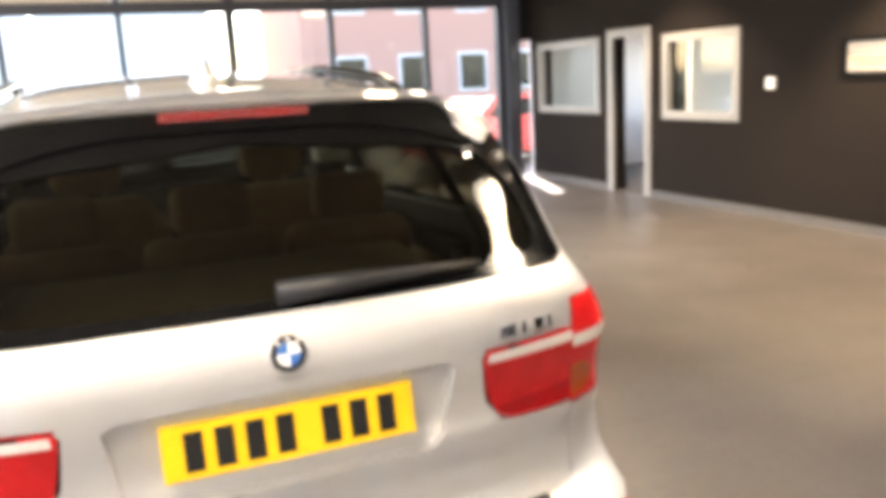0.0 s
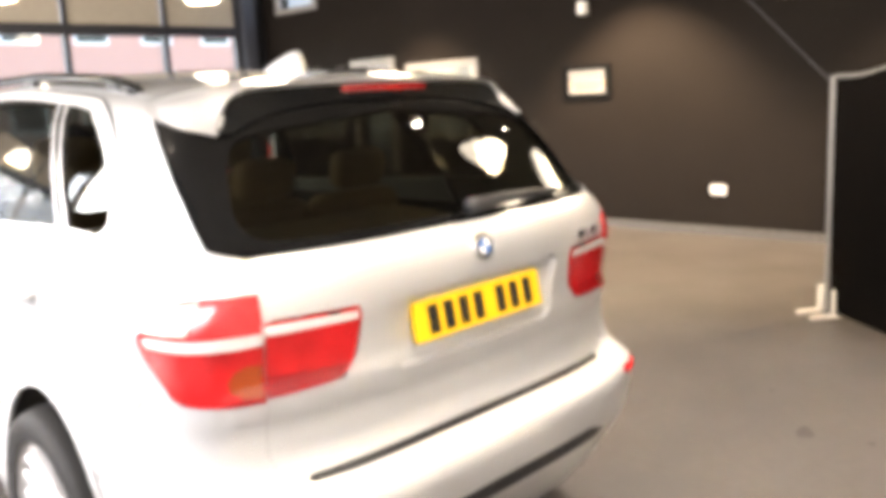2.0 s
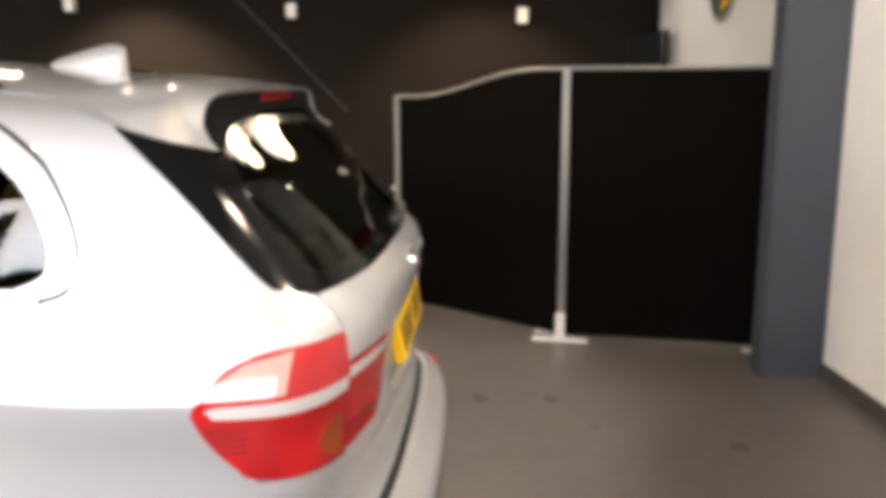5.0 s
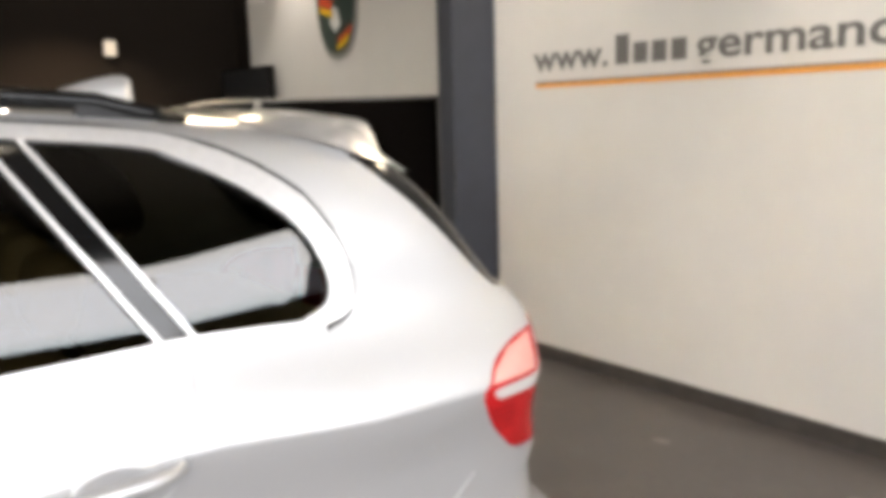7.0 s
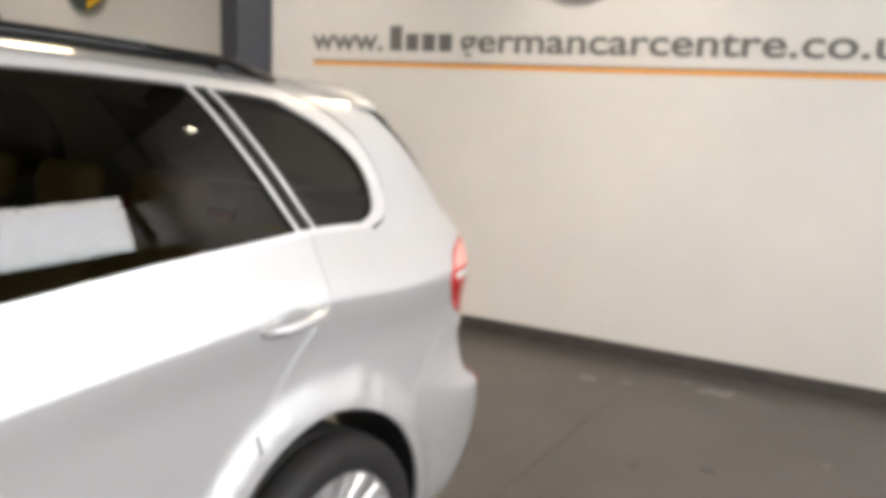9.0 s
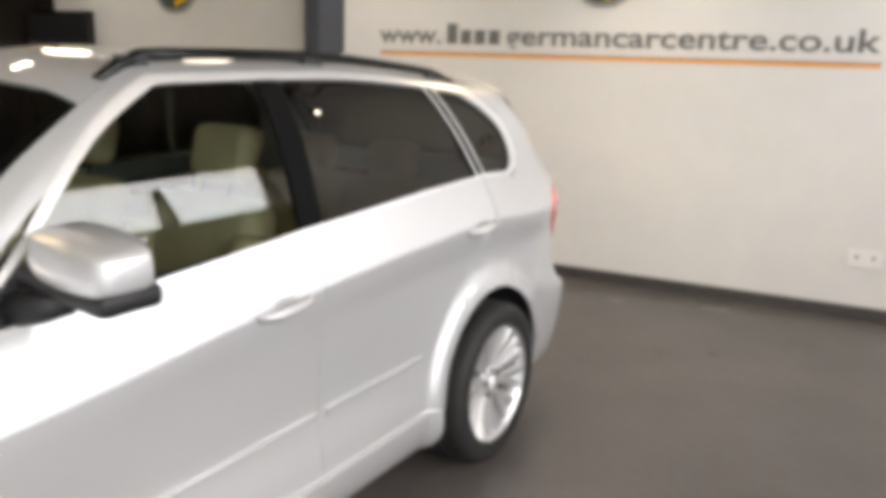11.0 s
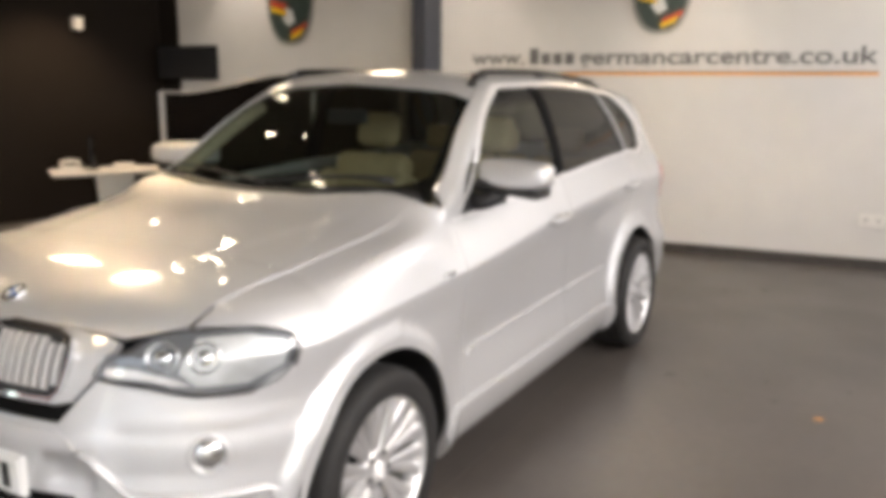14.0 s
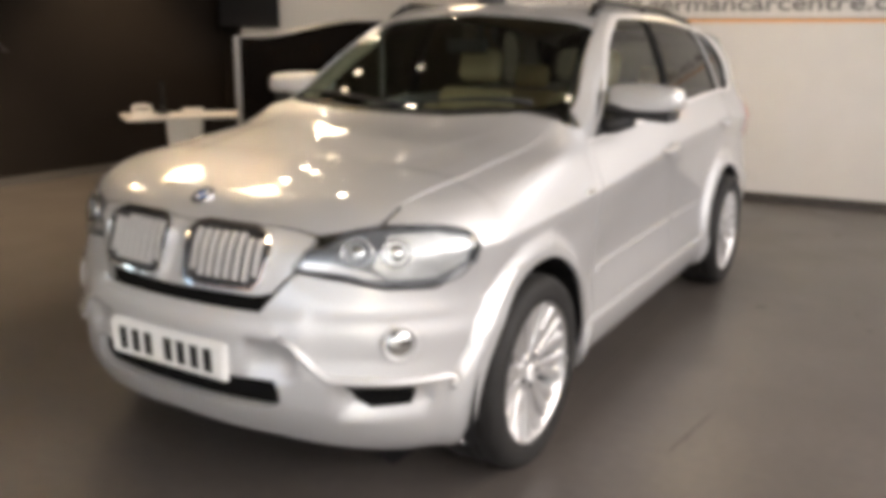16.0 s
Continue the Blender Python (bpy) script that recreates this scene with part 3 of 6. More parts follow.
def cut(points, offset=0.0, sides=(1, -1), skirt=0.014):
    """The part of the car's surface inside an outline, on one or both halves, with a turned-in edge. Gives vertices, normals, faces."""
    poly = trace(points)
    us, vs = [p[0] for p in poly], [p[1] for p in poly]
    ids, uv, faces = {}, [], []
    line_a, line_b = np.array(poly), np.roll(np.array(poly), -1, axis=0)
    line_d = line_b - line_a
    line_l = np.maximum((line_d ** 2).sum(1), 1e-12)

    def on_edge(p, q):
        m = np.array([(p[0] + q[0]) / 2, (p[1] + q[1]) / 2])
        f = np.clip(((m - line_a) * line_d).sum(1) / line_l, 0, 1)
        return (((line_a + line_d * f[:, None] - m) ** 2).sum(1)).min() < 1e-4

    def vid(p):
        key = (round(p[0], 3), round(p[1], 3))
        if key not in ids:
            ids[key] = len(uv)
            uv.append(key)
        return ids[key]
    flat = [Vector((p[0], p[1], 0)) for p in poly]
    tris = tessellate_polygon([flat])
    todo = {}
    for t in tris:
        tri = [poly[k] for k in t]
        for i in range(int(math.floor(min(p[0] for p in tri))), int(math.floor(max(p[0] for p in tri))) + 1):
            strip = clip_half(clip_half(tri, 0, i, False), 0, i + 1, True)
            if len(strip) < 3:
                continue
            for j in range(int(math.floor(min(p[1] for p in strip))), int(math.floor(max(p[1] for p in strip))) + 1):
                c = clip_half(clip_half(strip, 1, j, False), 1, j + 1, True)
                if len(c) >= 3:
                    todo.setdefault((i, j), []).append(c)

    def size(c):
        return abs(sum(c[k - 1][0] * c[k][1] - c[k][0] * c[k - 1][1] for k in range(len(c)))) / 2
    for (i, j), bits in todo.items():
        if sum(size(c) for c in bits) > .9999:
            bits = [[(i, j), (i + 1, j), (i + 1, j + 1), (i, j + 1)]]
        for c in bits:
            f = []
            for p in c:
                k = vid(p)
                if k not in f:
                    f.append(k)
            if len(f) >= 3 and size([uv[k] for k in f]) > 1e-6:
                faces.append(f)
    if not faces:
        raise ValueError("empty outline")
    U, V = np.array([p[0] for p in uv]), np.array([p[1] for p in uv])
    P, N = bilinear(GRID, U, V), bilinear(NORMALS, U, V)
    N /= np.maximum(np.linalg.norm(N, axis=1, keepdims=True), 1e-9)
    P = P + N * offset
    P[(V > NV - 1.001) | (U < .001) | (U > NU - 1.001), 0] = 0
    count = {}
    for f in faces:
        mid = P[f].mean(0)
        for k in range(len(f)):
            count.setdefault(tuple(sorted((f[k - 1], f[k]))), []).append(mid)
    rim = [(*e, c[0]) for e, c in count.items() if len(c) == 1 and not (P[e[0], 0] < 1e-4 and P[e[1], 0] < 1e-4) and on_edge(uv[e[0]], uv[e[1]])]
    verts, normals, polys = [], [], []
    for sx in sides:
        base = len(verts)
        flip = np.array([sx, 1, 1])
        verts += [tuple(q) for q in P * flip]
        normals += [tuple(q) for q in N * flip]
        for f in faces:
            a, b, c = P[f[0]], P[f[1]], P[f[2]]
            g = np.cross(b - a, c - a) @ N[f[0]]
            ff = f if (g > 0) == (sx > 0) else f[::-1]
            polys.append([base + k for k in ff])
        if skirt:
            for a, b, c in rim:
                d = P[b] - P[a]
                side = np.cross(d, N[a])
                side = side / max(np.linalg.norm(side), 1e-9)
                turned = bool(side @ (c - P[a]) > 0)
                if turned:
                    side = -side
                k = len(verts)
                for q in (P[a], P[b], P[b] - N[b] * skirt, P[a] - N[a] * skirt):
                    verts.append(tuple(q * flip))
                    normals.append(tuple(side * flip))
                polys.append([k, k + 1, k + 2, k + 3] if turned == (sx > 0) else [k + 3, k + 2, k + 1, k])
    return verts, normals, polys


def panel(name, points, material, parent, label="", offset=0.0, sides=(1, -1), skirt=0.014, lean=None):
    verts, normals, polys = cut(points, offset, sides, skirt)
    if lean:
        # drawn side glass: one even curve from belt to roof
        normals = []
        for x, y, z in verts:
            a = radians(lean[0] + (lean[1] - lean[0]) * (z - 1.22) / .42)
            normals.append(Vector((math.copysign(math.cos(a), x), .05 * (y + .5), math.sin(a))).normalized())
    me = bpy.data.meshes.new(name)
    me.from_pydata(verts, [], polys)
    me.update()
    for p in me.polygons:
        p.use_smooth = True
    me.materials.append(material)
    if len(normals) == len(me.vertices):
        me.normals_split_custom_set_from_vertices(normals)
    ob = new(name, me)
    ob.parent = parent
    return tagged(ob, label=label)


def pair(name, points, material, parent, label="", offset=0.0, skirt=0.014, lean=None):
    """The same piece on both sides of the car, as two objects."""
    return [panel(name, points, material, parent, label, offset, (sx,), skirt, lean) for sx in (1, -1)]


def surface(p, offset=0.0, sx=1):
    """A point of the car's surface and its normal."""
    u, v = locate(p)
    P, N = bilinear(GRID, np.array([u]), np.array([v]))[0], bilinear(NORMALS, np.array([u]), np.array([v]))[0]
    P = P + N * offset
    return Vector((sx * P[0], P[1], P[2])), Vector((sx * N[0], N[1], N[2])).normalized()


def seat_on(p, sx=1, offset=0.0):
    """A frame on the car's surface: z outwards, y upwards."""
    place, n = surface(p, offset, sx)
    up = Vector((0, 0, 1))
    x = up.cross(n).normalized()
    y = n.cross(x)
    return Matrix.Translation(place) @ Matrix((x, y, n)).transposed().to_4x4()


def arch(y0, radius, a0, a1, steps=22):
    return [("S", y0 + radius * math.cos(radians(a0 + (a1 - a0) * k / steps)), .365 + radius * math.sin(radians(a0 + (a1 - a0) * k / steps))) for k in range(steps + 1)]


# ---- the car ----
car = thing("car", "silver metallic estate car with cream leather seats on alloy wheels", "car")
FA, RA, AR = 1.467, -1.467, .442
DLO = [("S", -1.51, 1.268), ("S", -1.715, 1.288), ("S", -1.772, 1.322), ("S", -1.772, 1.385), ("S", -1.716, 1.475), ("S", -1.56, 1.583), ("S", -1.4, 1.628),
       ("S", -0.6, 1.674), ("S", 0, 1.667), ("S", 0.15, 1.64), ("S", 0.42, 1.465), ("S", 0.66, 1.287), ("S", 0.8, 1.168)]
REAR_SEAM = [("V", -1.745, 56.5), ("S", -1.80, 1.634), ("S", -1.855, 1.590), ("S", -2.048, 1.424), ("S", -2.168, 1.318), ("S", -2.202, 1.292), ("R", .668, 1.274), ("R", .668, 1.200)]
LAMP_OUT = [("R", .668, 1.196), ("S", -2.235, 1.192), ("S", -2.165, 1.176), ("S", -2.105, 1.137), ("S", -2.071, 1.092), ("S", -2.075, 1.062), ("S", -2.10, 1.012), ("S", -2.138, .968), ("S", -2.18, .938), ("R", .705, .930), ("R", .6675, .934), ("R", .6675, 1.0), ("R", .6675, 1.065), ("R", .6675, 1.13)]
DLO, LAMP_LINE = rounded(DLO), rounded(LAMP_OUT)
# rear wing with the roof side and windscreen pillar
wing = [("S", -1.515, 1.257)] + DLO + [("S", 0.865, 1.165), ("V", .85, 56.0), ("V", .60, 56.0), ("V", .30, 56.0), ("V", -.5, 56.0), ("V", -1.3, 56.3)] + REAR_SEAM + LAMP_LINE[2:33]
wing += [("S", -2.025, 0.912), ("S", -1.885, 0.752), ("S", RA + AR * math.cos(radians(150)), .365 + AR * math.sin(radians(150)))]
wing += arch(RA, AR, 150, 56, 14) + [("S", -1.235, 0.8), ("S", -1.372, 0.95), ("S", -1.507, 1.1)]
pair("rear_wing", wing, PAINT, car)
# doors
rear_door = [("S", -0.32, 0.41), ("S", -0.33, 0.62), ("S", -0.34, 1.2), ("S", -1.505, 1.250), ("S", -1.497, 1.1), ("S", -1.362, 0.955), ("S", -1.228, 0.803)]
rear_door += arch(RA, AR, 54, 8, 10) + [("S", -1.06, 0.41)]
doors = []
for sx in (1, -1):
    d = panel("rear_door", rear_door, PAINT, car, sides=(sx,))
    f = panel("front_door", [("S", -0.315, 0.41), ("S", -0.325, 0.62), ("S", -0.335, 1.2), ("S", 0.25, 1.164), ("S", 0.6, 1.147), ("S", 0.845, 1.137), ("S", 0.86, 0.95), ("S", 0.85, 0.41)], PAINT, car, sides=(sx,))
    doors.append((sx, f, d))
# front wing
front_wing = [("S", 0.872, 1.138), ("S", 0.872, 0.95), ("S", 0.862, 0.41), ("S", FA - AR - .005, .41)] + arch(FA, AR, 172, 18, 22)
front_wing += [("S", 1.865, 0.78), ("S", 1.868, 0.86), ("S", 1.852, 0.92), ("S", 1.86, 0.955), ("S", 1.93, 0.985), ("F", .70, .992), ("F", .672, .990),
               ("T", .686, 1.98), ("T", .725, 1.80), ("T", .738, 1.55), ("T", .748, 1.30), ("T", .772, .97), ("T", .79, .905)]
pair("front_wing", front_wing, PAINT, car)
# bonnet, roof
panel("bonnet", [("T", 0, 1.085), ("T", .30, 1.07), ("T", .55, 1.02), ("T", .760, .955), ("T", .736, 1.30), ("T", .726, 1.55), ("T", .713, 1.80), ("T", .672, 1.98),
                 ("F", .655, .990), ("F", .578, .972), ("F", .50, .955), ("F", .44, .965), ("F", .36, .972), ("F", .10, .972), ("F", .05, .962), ("F", 0, .962), ("UV", NU - 1, NV - 1)], PAINT, car)
ROOF = [("V", -1.70, 72), ("V", -1.72, 64), ("V", -1.735, 56.8), ("V", -1.3, 56.6), ("V", -.5, 56.3), ("V", .30, 56.3), ("V", .31, 60), ("V", .345, 66), ("V", .36, 72)]
panel("roof", ROOF, PAINT, car)
panel("headlining", [("V", -1.68, 72), ("V", -1.7, 57), ("V", .2, 57), ("V", .28, 72)], TRIM_BEIGE, car, "beige cloth headlining", offset=-.045, skirt=0)
# windscreen
panel("windscreen", [("V", .355, 72), ("V", .34, 66), ("V", .305, 60), ("V", .295, 56.3), ("V", .60, 56.3), ("V", .84, 56.3), ("T", .70, .965), ("T", .5, 1.04), ("T", .25, 1.085), ("T", 0, 1.095)], CAR_GLASS, car, "clear windscreen", offset=-.006, skirt=0)
panel("windscreen_border", [("V", .355, 72), ("V", .34, 66), ("V", .305, 60), ("V", .295, 56.3), ("V", .60, 56.3), ("V", .84, 56.3), ("T", .70, .965), ("T", .5, 1.04), ("T", .25, 1.085), ("T", 0, 1.095),
                            ("V", 1.02, 72), ("T", .3, 1.01), ("T", .55, .95), ("V", .80, 57.6), ("V", .58, 57.2), ("V", .33, 57.5), ("V", .31, 62), ("V", .32, 66), ("V", .325, 72)], BLACK_GLOSS, car, "black windscreen edge", offset=-.010, skirt=0)
panel("scuttle", [("T", 0, 1.075), ("T", .25, 1.062), ("T", .55, 1.005), ("T", .755, .935), ("T", .72, .90), ("T", .5, .985), ("T", .25, 1.03), ("T", 0, 1.04)], BLACK_PLASTIC, car, "black scuttle panel under the windscreen", offset=-.004)
# side glass
pair("front_window", [("S", -0.3, 1.215), ("S", -0.29, 1.69), ("S", 0, 1.682), ("S", 0.17, 1.65), ("S", 0.44, 1.47), ("S", 0.61, 1.34), ("S", 0.61, 1.16)], CAR_GLASS, car, "clear side window", offset=-.012, skirt=0, lean=(12, 26))
pair("rear_window", [("S", -0.42, 1.215), ("S", -0.405, 1.69), ("S", -0.8, 1.682), ("S", -1.23, 1.66), ("S", -1.475, 1.262)], PRIVACY, car, "tinted rear door window", offset=-.012, skirt=0, lean=(12, 26))
pair("quarter_window", [("S", -1.525, 1.258)] + rounded([("S", -1.285, 1.656), ("S", -1.42, 1.638), ("S", -1.585, 1.596), ("S", -1.735, 1.482), ("S", -1.785, 1.385), ("S", -1.785, 1.315), ("S", -1.725, 1.276)]), PRIVACY, car, "tinted quarter window", offset=-.012, skirt=0, lean=(12, 26))
pair("door_pillar", [("S", -0.305, 1.222), ("S", -0.295, 1.682), ("S", -0.4, 1.682), ("S", -0.415, 1.226)], INTAKE, car, "black door pillar", offset=-.006)
pair("window_divider", [("S", -1.470, 1.272), ("S", -1.225, 1.655), ("S", -1.29, 1.652), ("S", -1.532, 1.273)], BLACK_GLOSS, car, "black window divider", offset=-.005)
for a in (.004, -.056):
    pair("divider_trim", [("S", -1.470 + a, 1.272), ("S", -1.226 + a, 1.655), ("S", -1.236 + a, 1.655), ("S", -1.481 + a, 1.272)], SATIN, car, "satin edge of the window divider", offset=0.0, skirt=.005)
pair("mirror_triangle", [("S", 0.605, 1.168), ("S", 0.605, 1.32), ("S", 0.66, 1.283), ("S", 0.8, 1.166)], BLACK_PLASTIC, car, "black mirror mount", offset=-.004)
pair("belt_trim", [("S", 0.855, 1.14), ("S", 0.6, 1.15), ("S", 0.25, 1.167), ("S", -0.33, 1.207), ("S", -1.02, 1.243), ("S", -1.44, 1.257), ("S", -1.715, 1.272), ("S", -1.715, 1.29), ("S", -1.44, 1.271),
                   ("S", -1.02, 1.258), ("S", -0.33, 1.222), ("S", 0.25, 1.182), ("S", 0.6, 1.164), ("S", 0.855, 1.153)], SATIN, car, "satin aluminium window trim", offset=.004, skirt=.005)
ring_out = rounded([("S", -1.715, 1.266), ("S", -1.808, 1.306), ("S", -1.812, 1.394), ("S", -1.752, 1.497), ("S", -1.588, 1.612), ("S", -1.4, 1.650), ("S", -0.6, 1.692), ("S", 0, 1.684), ("S", 0.16, 1.655), ("S", 0.43, 1.475), ("S", 0.8, 1.184)])
ring_in = rounded([("S", 0.78, 1.182), ("S", 0.41, 1.46), ("S", 0.14, 1.636), ("S", 0, 1.662), ("S", -0.6, 1.67), ("S", -1.4, 1.623), ("S", -1.565, 1.578), ("S", -1.708, 1.471), ("S", -1.764, 1.385), ("S", -1.764, 1.324), ("S", -1.715, 1.293)])
seal = rounded([("S", -1.755, 1.268), ("S", -1.812, 1.302), ("S", -1.819, 1.396), ("S", -1.758, 1.502), ("S", -1.592, 1.619), ("S", -1.40, 1.657), ("S", -1.0, 1.682)])
bed = rounded([("S", -1.0, 1.660), ("S", -1.4, 1.636), ("S", -1.578, 1.596), ("S", -1.735, 1.486), ("S", -1.792, 1.390), ("S", -1.790, 1.314), ("S", -1.752, 1.280)])
pair("window_seal", seal + bed, BLACK_PLASTIC, car, "thin black window seal", offset=.0015, skirt=.003)
pair("window_frame", ring_out + ring_in, SATIN, car, "satin aluminium window surround", offset=.004, skirt=.005)
# sills, mouldings, arch lips
pair("sill", [("S", -1.0, 0.398), ("S", 1.0, 0.402), ("S", 1.03, 0.3), ("S", 1.03, 0.235), ("S", -1.03, 0.235), ("S", -1.03, 0.3)], PAINT, car, offset=.022, skirt=.05)
pair("door_moulding", [("S", -0.93, 0.606), ("S", -0.93, 0.630), ("S", -0.36, 0.624), ("S", -0.36, 0.598)], PAINT, car, offset=.013, skirt=.012)
pair("door_moulding", [("S", -0.31, 0.597), ("S", -0.31, 0.623), ("S", 0.78, 0.608), ("S", 0.8, 0.580)], PAINT, car, offset=.013, skirt=.012)
for y0 in (FA, RA):
    pair("arch_lip", arch(y0, .430, -6, 186, 30) + arch(y0, .470, 186, -6, 30), PAINT, car, offset=.005, skirt=.016)
# tailgate
panel("tailgate", [("R", 0, 1.274), ("R", .62, 1.273), ("R", .664, 1.270), ("R", .664, 1.202), ("R", .664, 1.132), ("R", .44, 1.125), ("R", .430, 1.102), ("R", .445, 0.992), ("R", .485, 0.94), ("R", .664, 0.931),
                   ("R", .667, 0.78), ("R", .655, 0.742), ("R", .625, 0.722), ("R", 0, 0.725),
                   ("R", 0, 0.918), ("R", .305, 0.921), ("R", .338, 0.944), ("R", .362, 1.096), ("R", .342, 1.118), ("R", 0, 1.124)], PAINT, car, skirt=.024)
panel("plate_recess", [("R", 0, 1.14), ("R", .36, 1.13), ("R", .38, 1.10), ("R", .355, 0.935), ("R", .32, 0.908), ("R", 0, 0.905)], PAINT, car, offset=-.020, skirt=0)
CORNER = rounded([("S", -2.173, 1.312), ("S", -2.208, 1.289), ("R", .655, 1.281), ("R", .60, 1.278)])
SCREEN = rounded([("R", .46, 1.301), ("R", .585, 1.306), ("R", .630, 1.330), ("R", .628, 1.385), ("R", .585, 1.470), ("R", .540, 1.510), ("R", .45, 1.531)])
panel("rear_screen_border", [("R", 0, 1.276)] + CORNER[::-1] + [("S", -2.053, 1.418), ("S", -1.862, 1.582), ("R", .565, 1.530), ("R", .48, 1.59), ("R", 0, 1.642),
                             ("R", 0, 1.566)] + SCREEN[::-1] + [("R", 0, 1.298)], BLACK_GLOSS, car, "black rear screen edge", offset=-.004)
panel("rear_screen", [("R", 0, 1.298)] + SCREEN + [("R", 0, 1.566)], PRIVACY, car, "dark tinted rear screen", offset=-.006, skirt=0)
# bumpers
rear_bumper = [("R", 0, 0.694), ("R", .61, 0.690), ("R", .648, 0.705), ("R", .673, 0.74), ("R", .674, 0.80), ("R", .672, .926), ("R", .705, .924), ("S", -2.185, .931), ("S", -2.124, .965), ("S", -2.033, 0.902), ("S", -1.895, 0.742), ("S", RA + AR * math.cos(radians(152)), .365 + AR * math.sin(radians(152)))]
rear_bumper += arch(RA, AR, 154, 200, 10) + [("S", -1.9, 0.225), ("R", .70, 0.225), ("R", 0, 0.235)]
panel("rear_bumper", rear_bumper, PAINT, car, skirt=.02)
panel("bumper_strip", [("R", 0, 0.722), ("R", .585, 0.718), ("R", .60, 0.708), ("R", .585, 0.700), ("R", 0, 0.703)], BLACK_PLASTIC, car, "black load sill strip", offset=-.002)
panel("diffuser", [("R", 0, 0.505), ("R", .42, 0.495), ("R", .50, 0.47), ("R", .46, 0.448), ("R", 0, 0.452)], BLACK_PLASTIC, car, "black lower bumper insert", offset=.004)
pair("rear_reflector", [("R", .657, 0.652), ("R", .76, 0.648), ("R", .80, 0.640), ("R", .80, 0.626), ("R", .76, 0.622), ("R", .657, 0.625)], RED_LENS, car, "red bumper reflector", offset=.011)
front_bumper = [("F", 0, .715), ("F", .36, .715), ("F", .395, .765), ("F", .455, .838), ("F", .60, .822), ("F", .71, .797), ("F", .825, .795), ("S", 1.935, 0.842), ("S", 1.87, 0.862), ("S", 1.865, 0.78)]
front_bumper += arch(FA, AR, 18, -20, 10) + [("S", 1.88, 0.245), ("F", .72, .245), ("F", .40, .30), ("F", 0, .315), ("F", 0, .405), ("F", .37, .405), ("F", .41, .412), ("F", .432, .435), ("F", .43, .475), ("F", .415, .505), ("F", 0, .505)]
panel("front_bumper", front_bumper, PAINT, car, skirt=.03)
panel("bumper_beam", [("F", 0, .697), ("F", .36, .697), ("F", .405, .678), ("F", .43, .652), ("F", .41, .634), ("F", 0, .634)], PAINT, car, offset=.013, skirt=.016)
panel("lower_intake", [("F", 0, .52), ("F", .46, .515), ("F", .49, .43), ("F", .39, .365), ("F", 0, .365)], INTAKE, car, "black mesh lower intake", offset=-.03, skirt=0)
panel("upper_slot", [("F", 0, .785), ("F", .38, .785), ("F", .40, .75), ("F", .36, .70), ("F", 0, .70)], INTAKE, car, "black slot under the grille", offset=-.03, skirt=0)
panel("nose", [("F", 0, .958), ("F", .05, .958), ("F", .10, .968), ("F", .36, .968), ("F", .435, .960), ("F", .49, .948), ("F", .445, .845), ("F", .385, .775), ("F", .33, .763), ("F", 0, .758)], PAINT, car, skirt=.03)
pair("corner_intake", [("F", .618, .498), ("F", .775, .494), ("F", .785, .476), ("F", .772, .428), ("F", .675, .422), ("F", .64, .450)], INTAKE, car, "black corner air intake", offset=.004, skirt=.02)


def strip(kind, pts, half):
    """The outline of a band along a line of one view."""
    out, back = [], []
    for k, p in enumerate(pts):
        a, b = pts[max(k - 1, 0)], pts[min(k + 1, len(pts) - 1)]
        d = math.hypot(b[0] - a[0], b[1] - a[1])
        n = (-(b[1] - a[1]) / d * half, (b[0] - a[0]) / d * half)
        out.append((kind, p[0] + n[0], p[1] + n[1]))
        back.append((kind, p[0] - n[0], p[1] - n[1]))
    return out + back[::-1]


# flanges behind the shut lines
for line in ([(-.318, .42), (-.328, .62), (-.337, 1.19)], [(.856, .42), (.866, .95), (.858, 1.125)], [(-1.232, .81), (-1.367, .952), (-1.502, 1.10), (-1.510, 1.240)], [(1.866, .79), (1.868, .86)], [(-2.115, .972), (-2.029, .907), (-1.89, .747), (-1.84, .62)]):
    pair("door_flange", strip("S", line, .018), PAINT, car, offset=-.0035, skirt=0)
pair("tailgate_flange", strip("R", [(.640, .700), (.668, .745), (.669, .862), (.666, .94), (.666, 1.05), (.666, 1.25)], .020), PAINT, car, offset=-.0035, skirt=0)
panel("tailgate_flange", [("R", 0, 0.73), ("R", .64, 0.727), ("R", .66, 0.70), ("R", .63, 0.68), ("R", 0, 0.68)], PAINT, car, offset=-.006, skirt=0)
pair("bonnet_flange", strip("T", [(.764, 1.0), (.742, 1.30), (.732, 1.55), (.719, 1.80), (.679, 1.98)], .016), PAINT, car, offset=-.0035, skirt=0)
pair("sill_flange", [("S", -1.04, 0.385), ("S", 1.04, 0.385), ("S", 1.04, 0.43), ("S", -1.04, 0.43)], PAINT, car, offset=-.004, skirt=0)
pair("roof_corner", [("V", -1.66, 62), ("V", -1.68, 56.7), ("V", -1.745, 56.3), ("S", -1.80, 1.630), ("S", -1.856, 1.584), ("R", .570, 1.524), ("UV", 18, 58), ("UV", 16, 62)], PAINT, car, offset=-.001, skirt=0)
pair("pillar_base", [("S", 0.8, 1.125), ("S", 0.9, 1.118), ("T", .748, .975), ("V", .84, 56.3), ("V", .66, 55.6), ("S", 0.72, 1.19)], PAINT, car, offset=-.003, skirt=0)
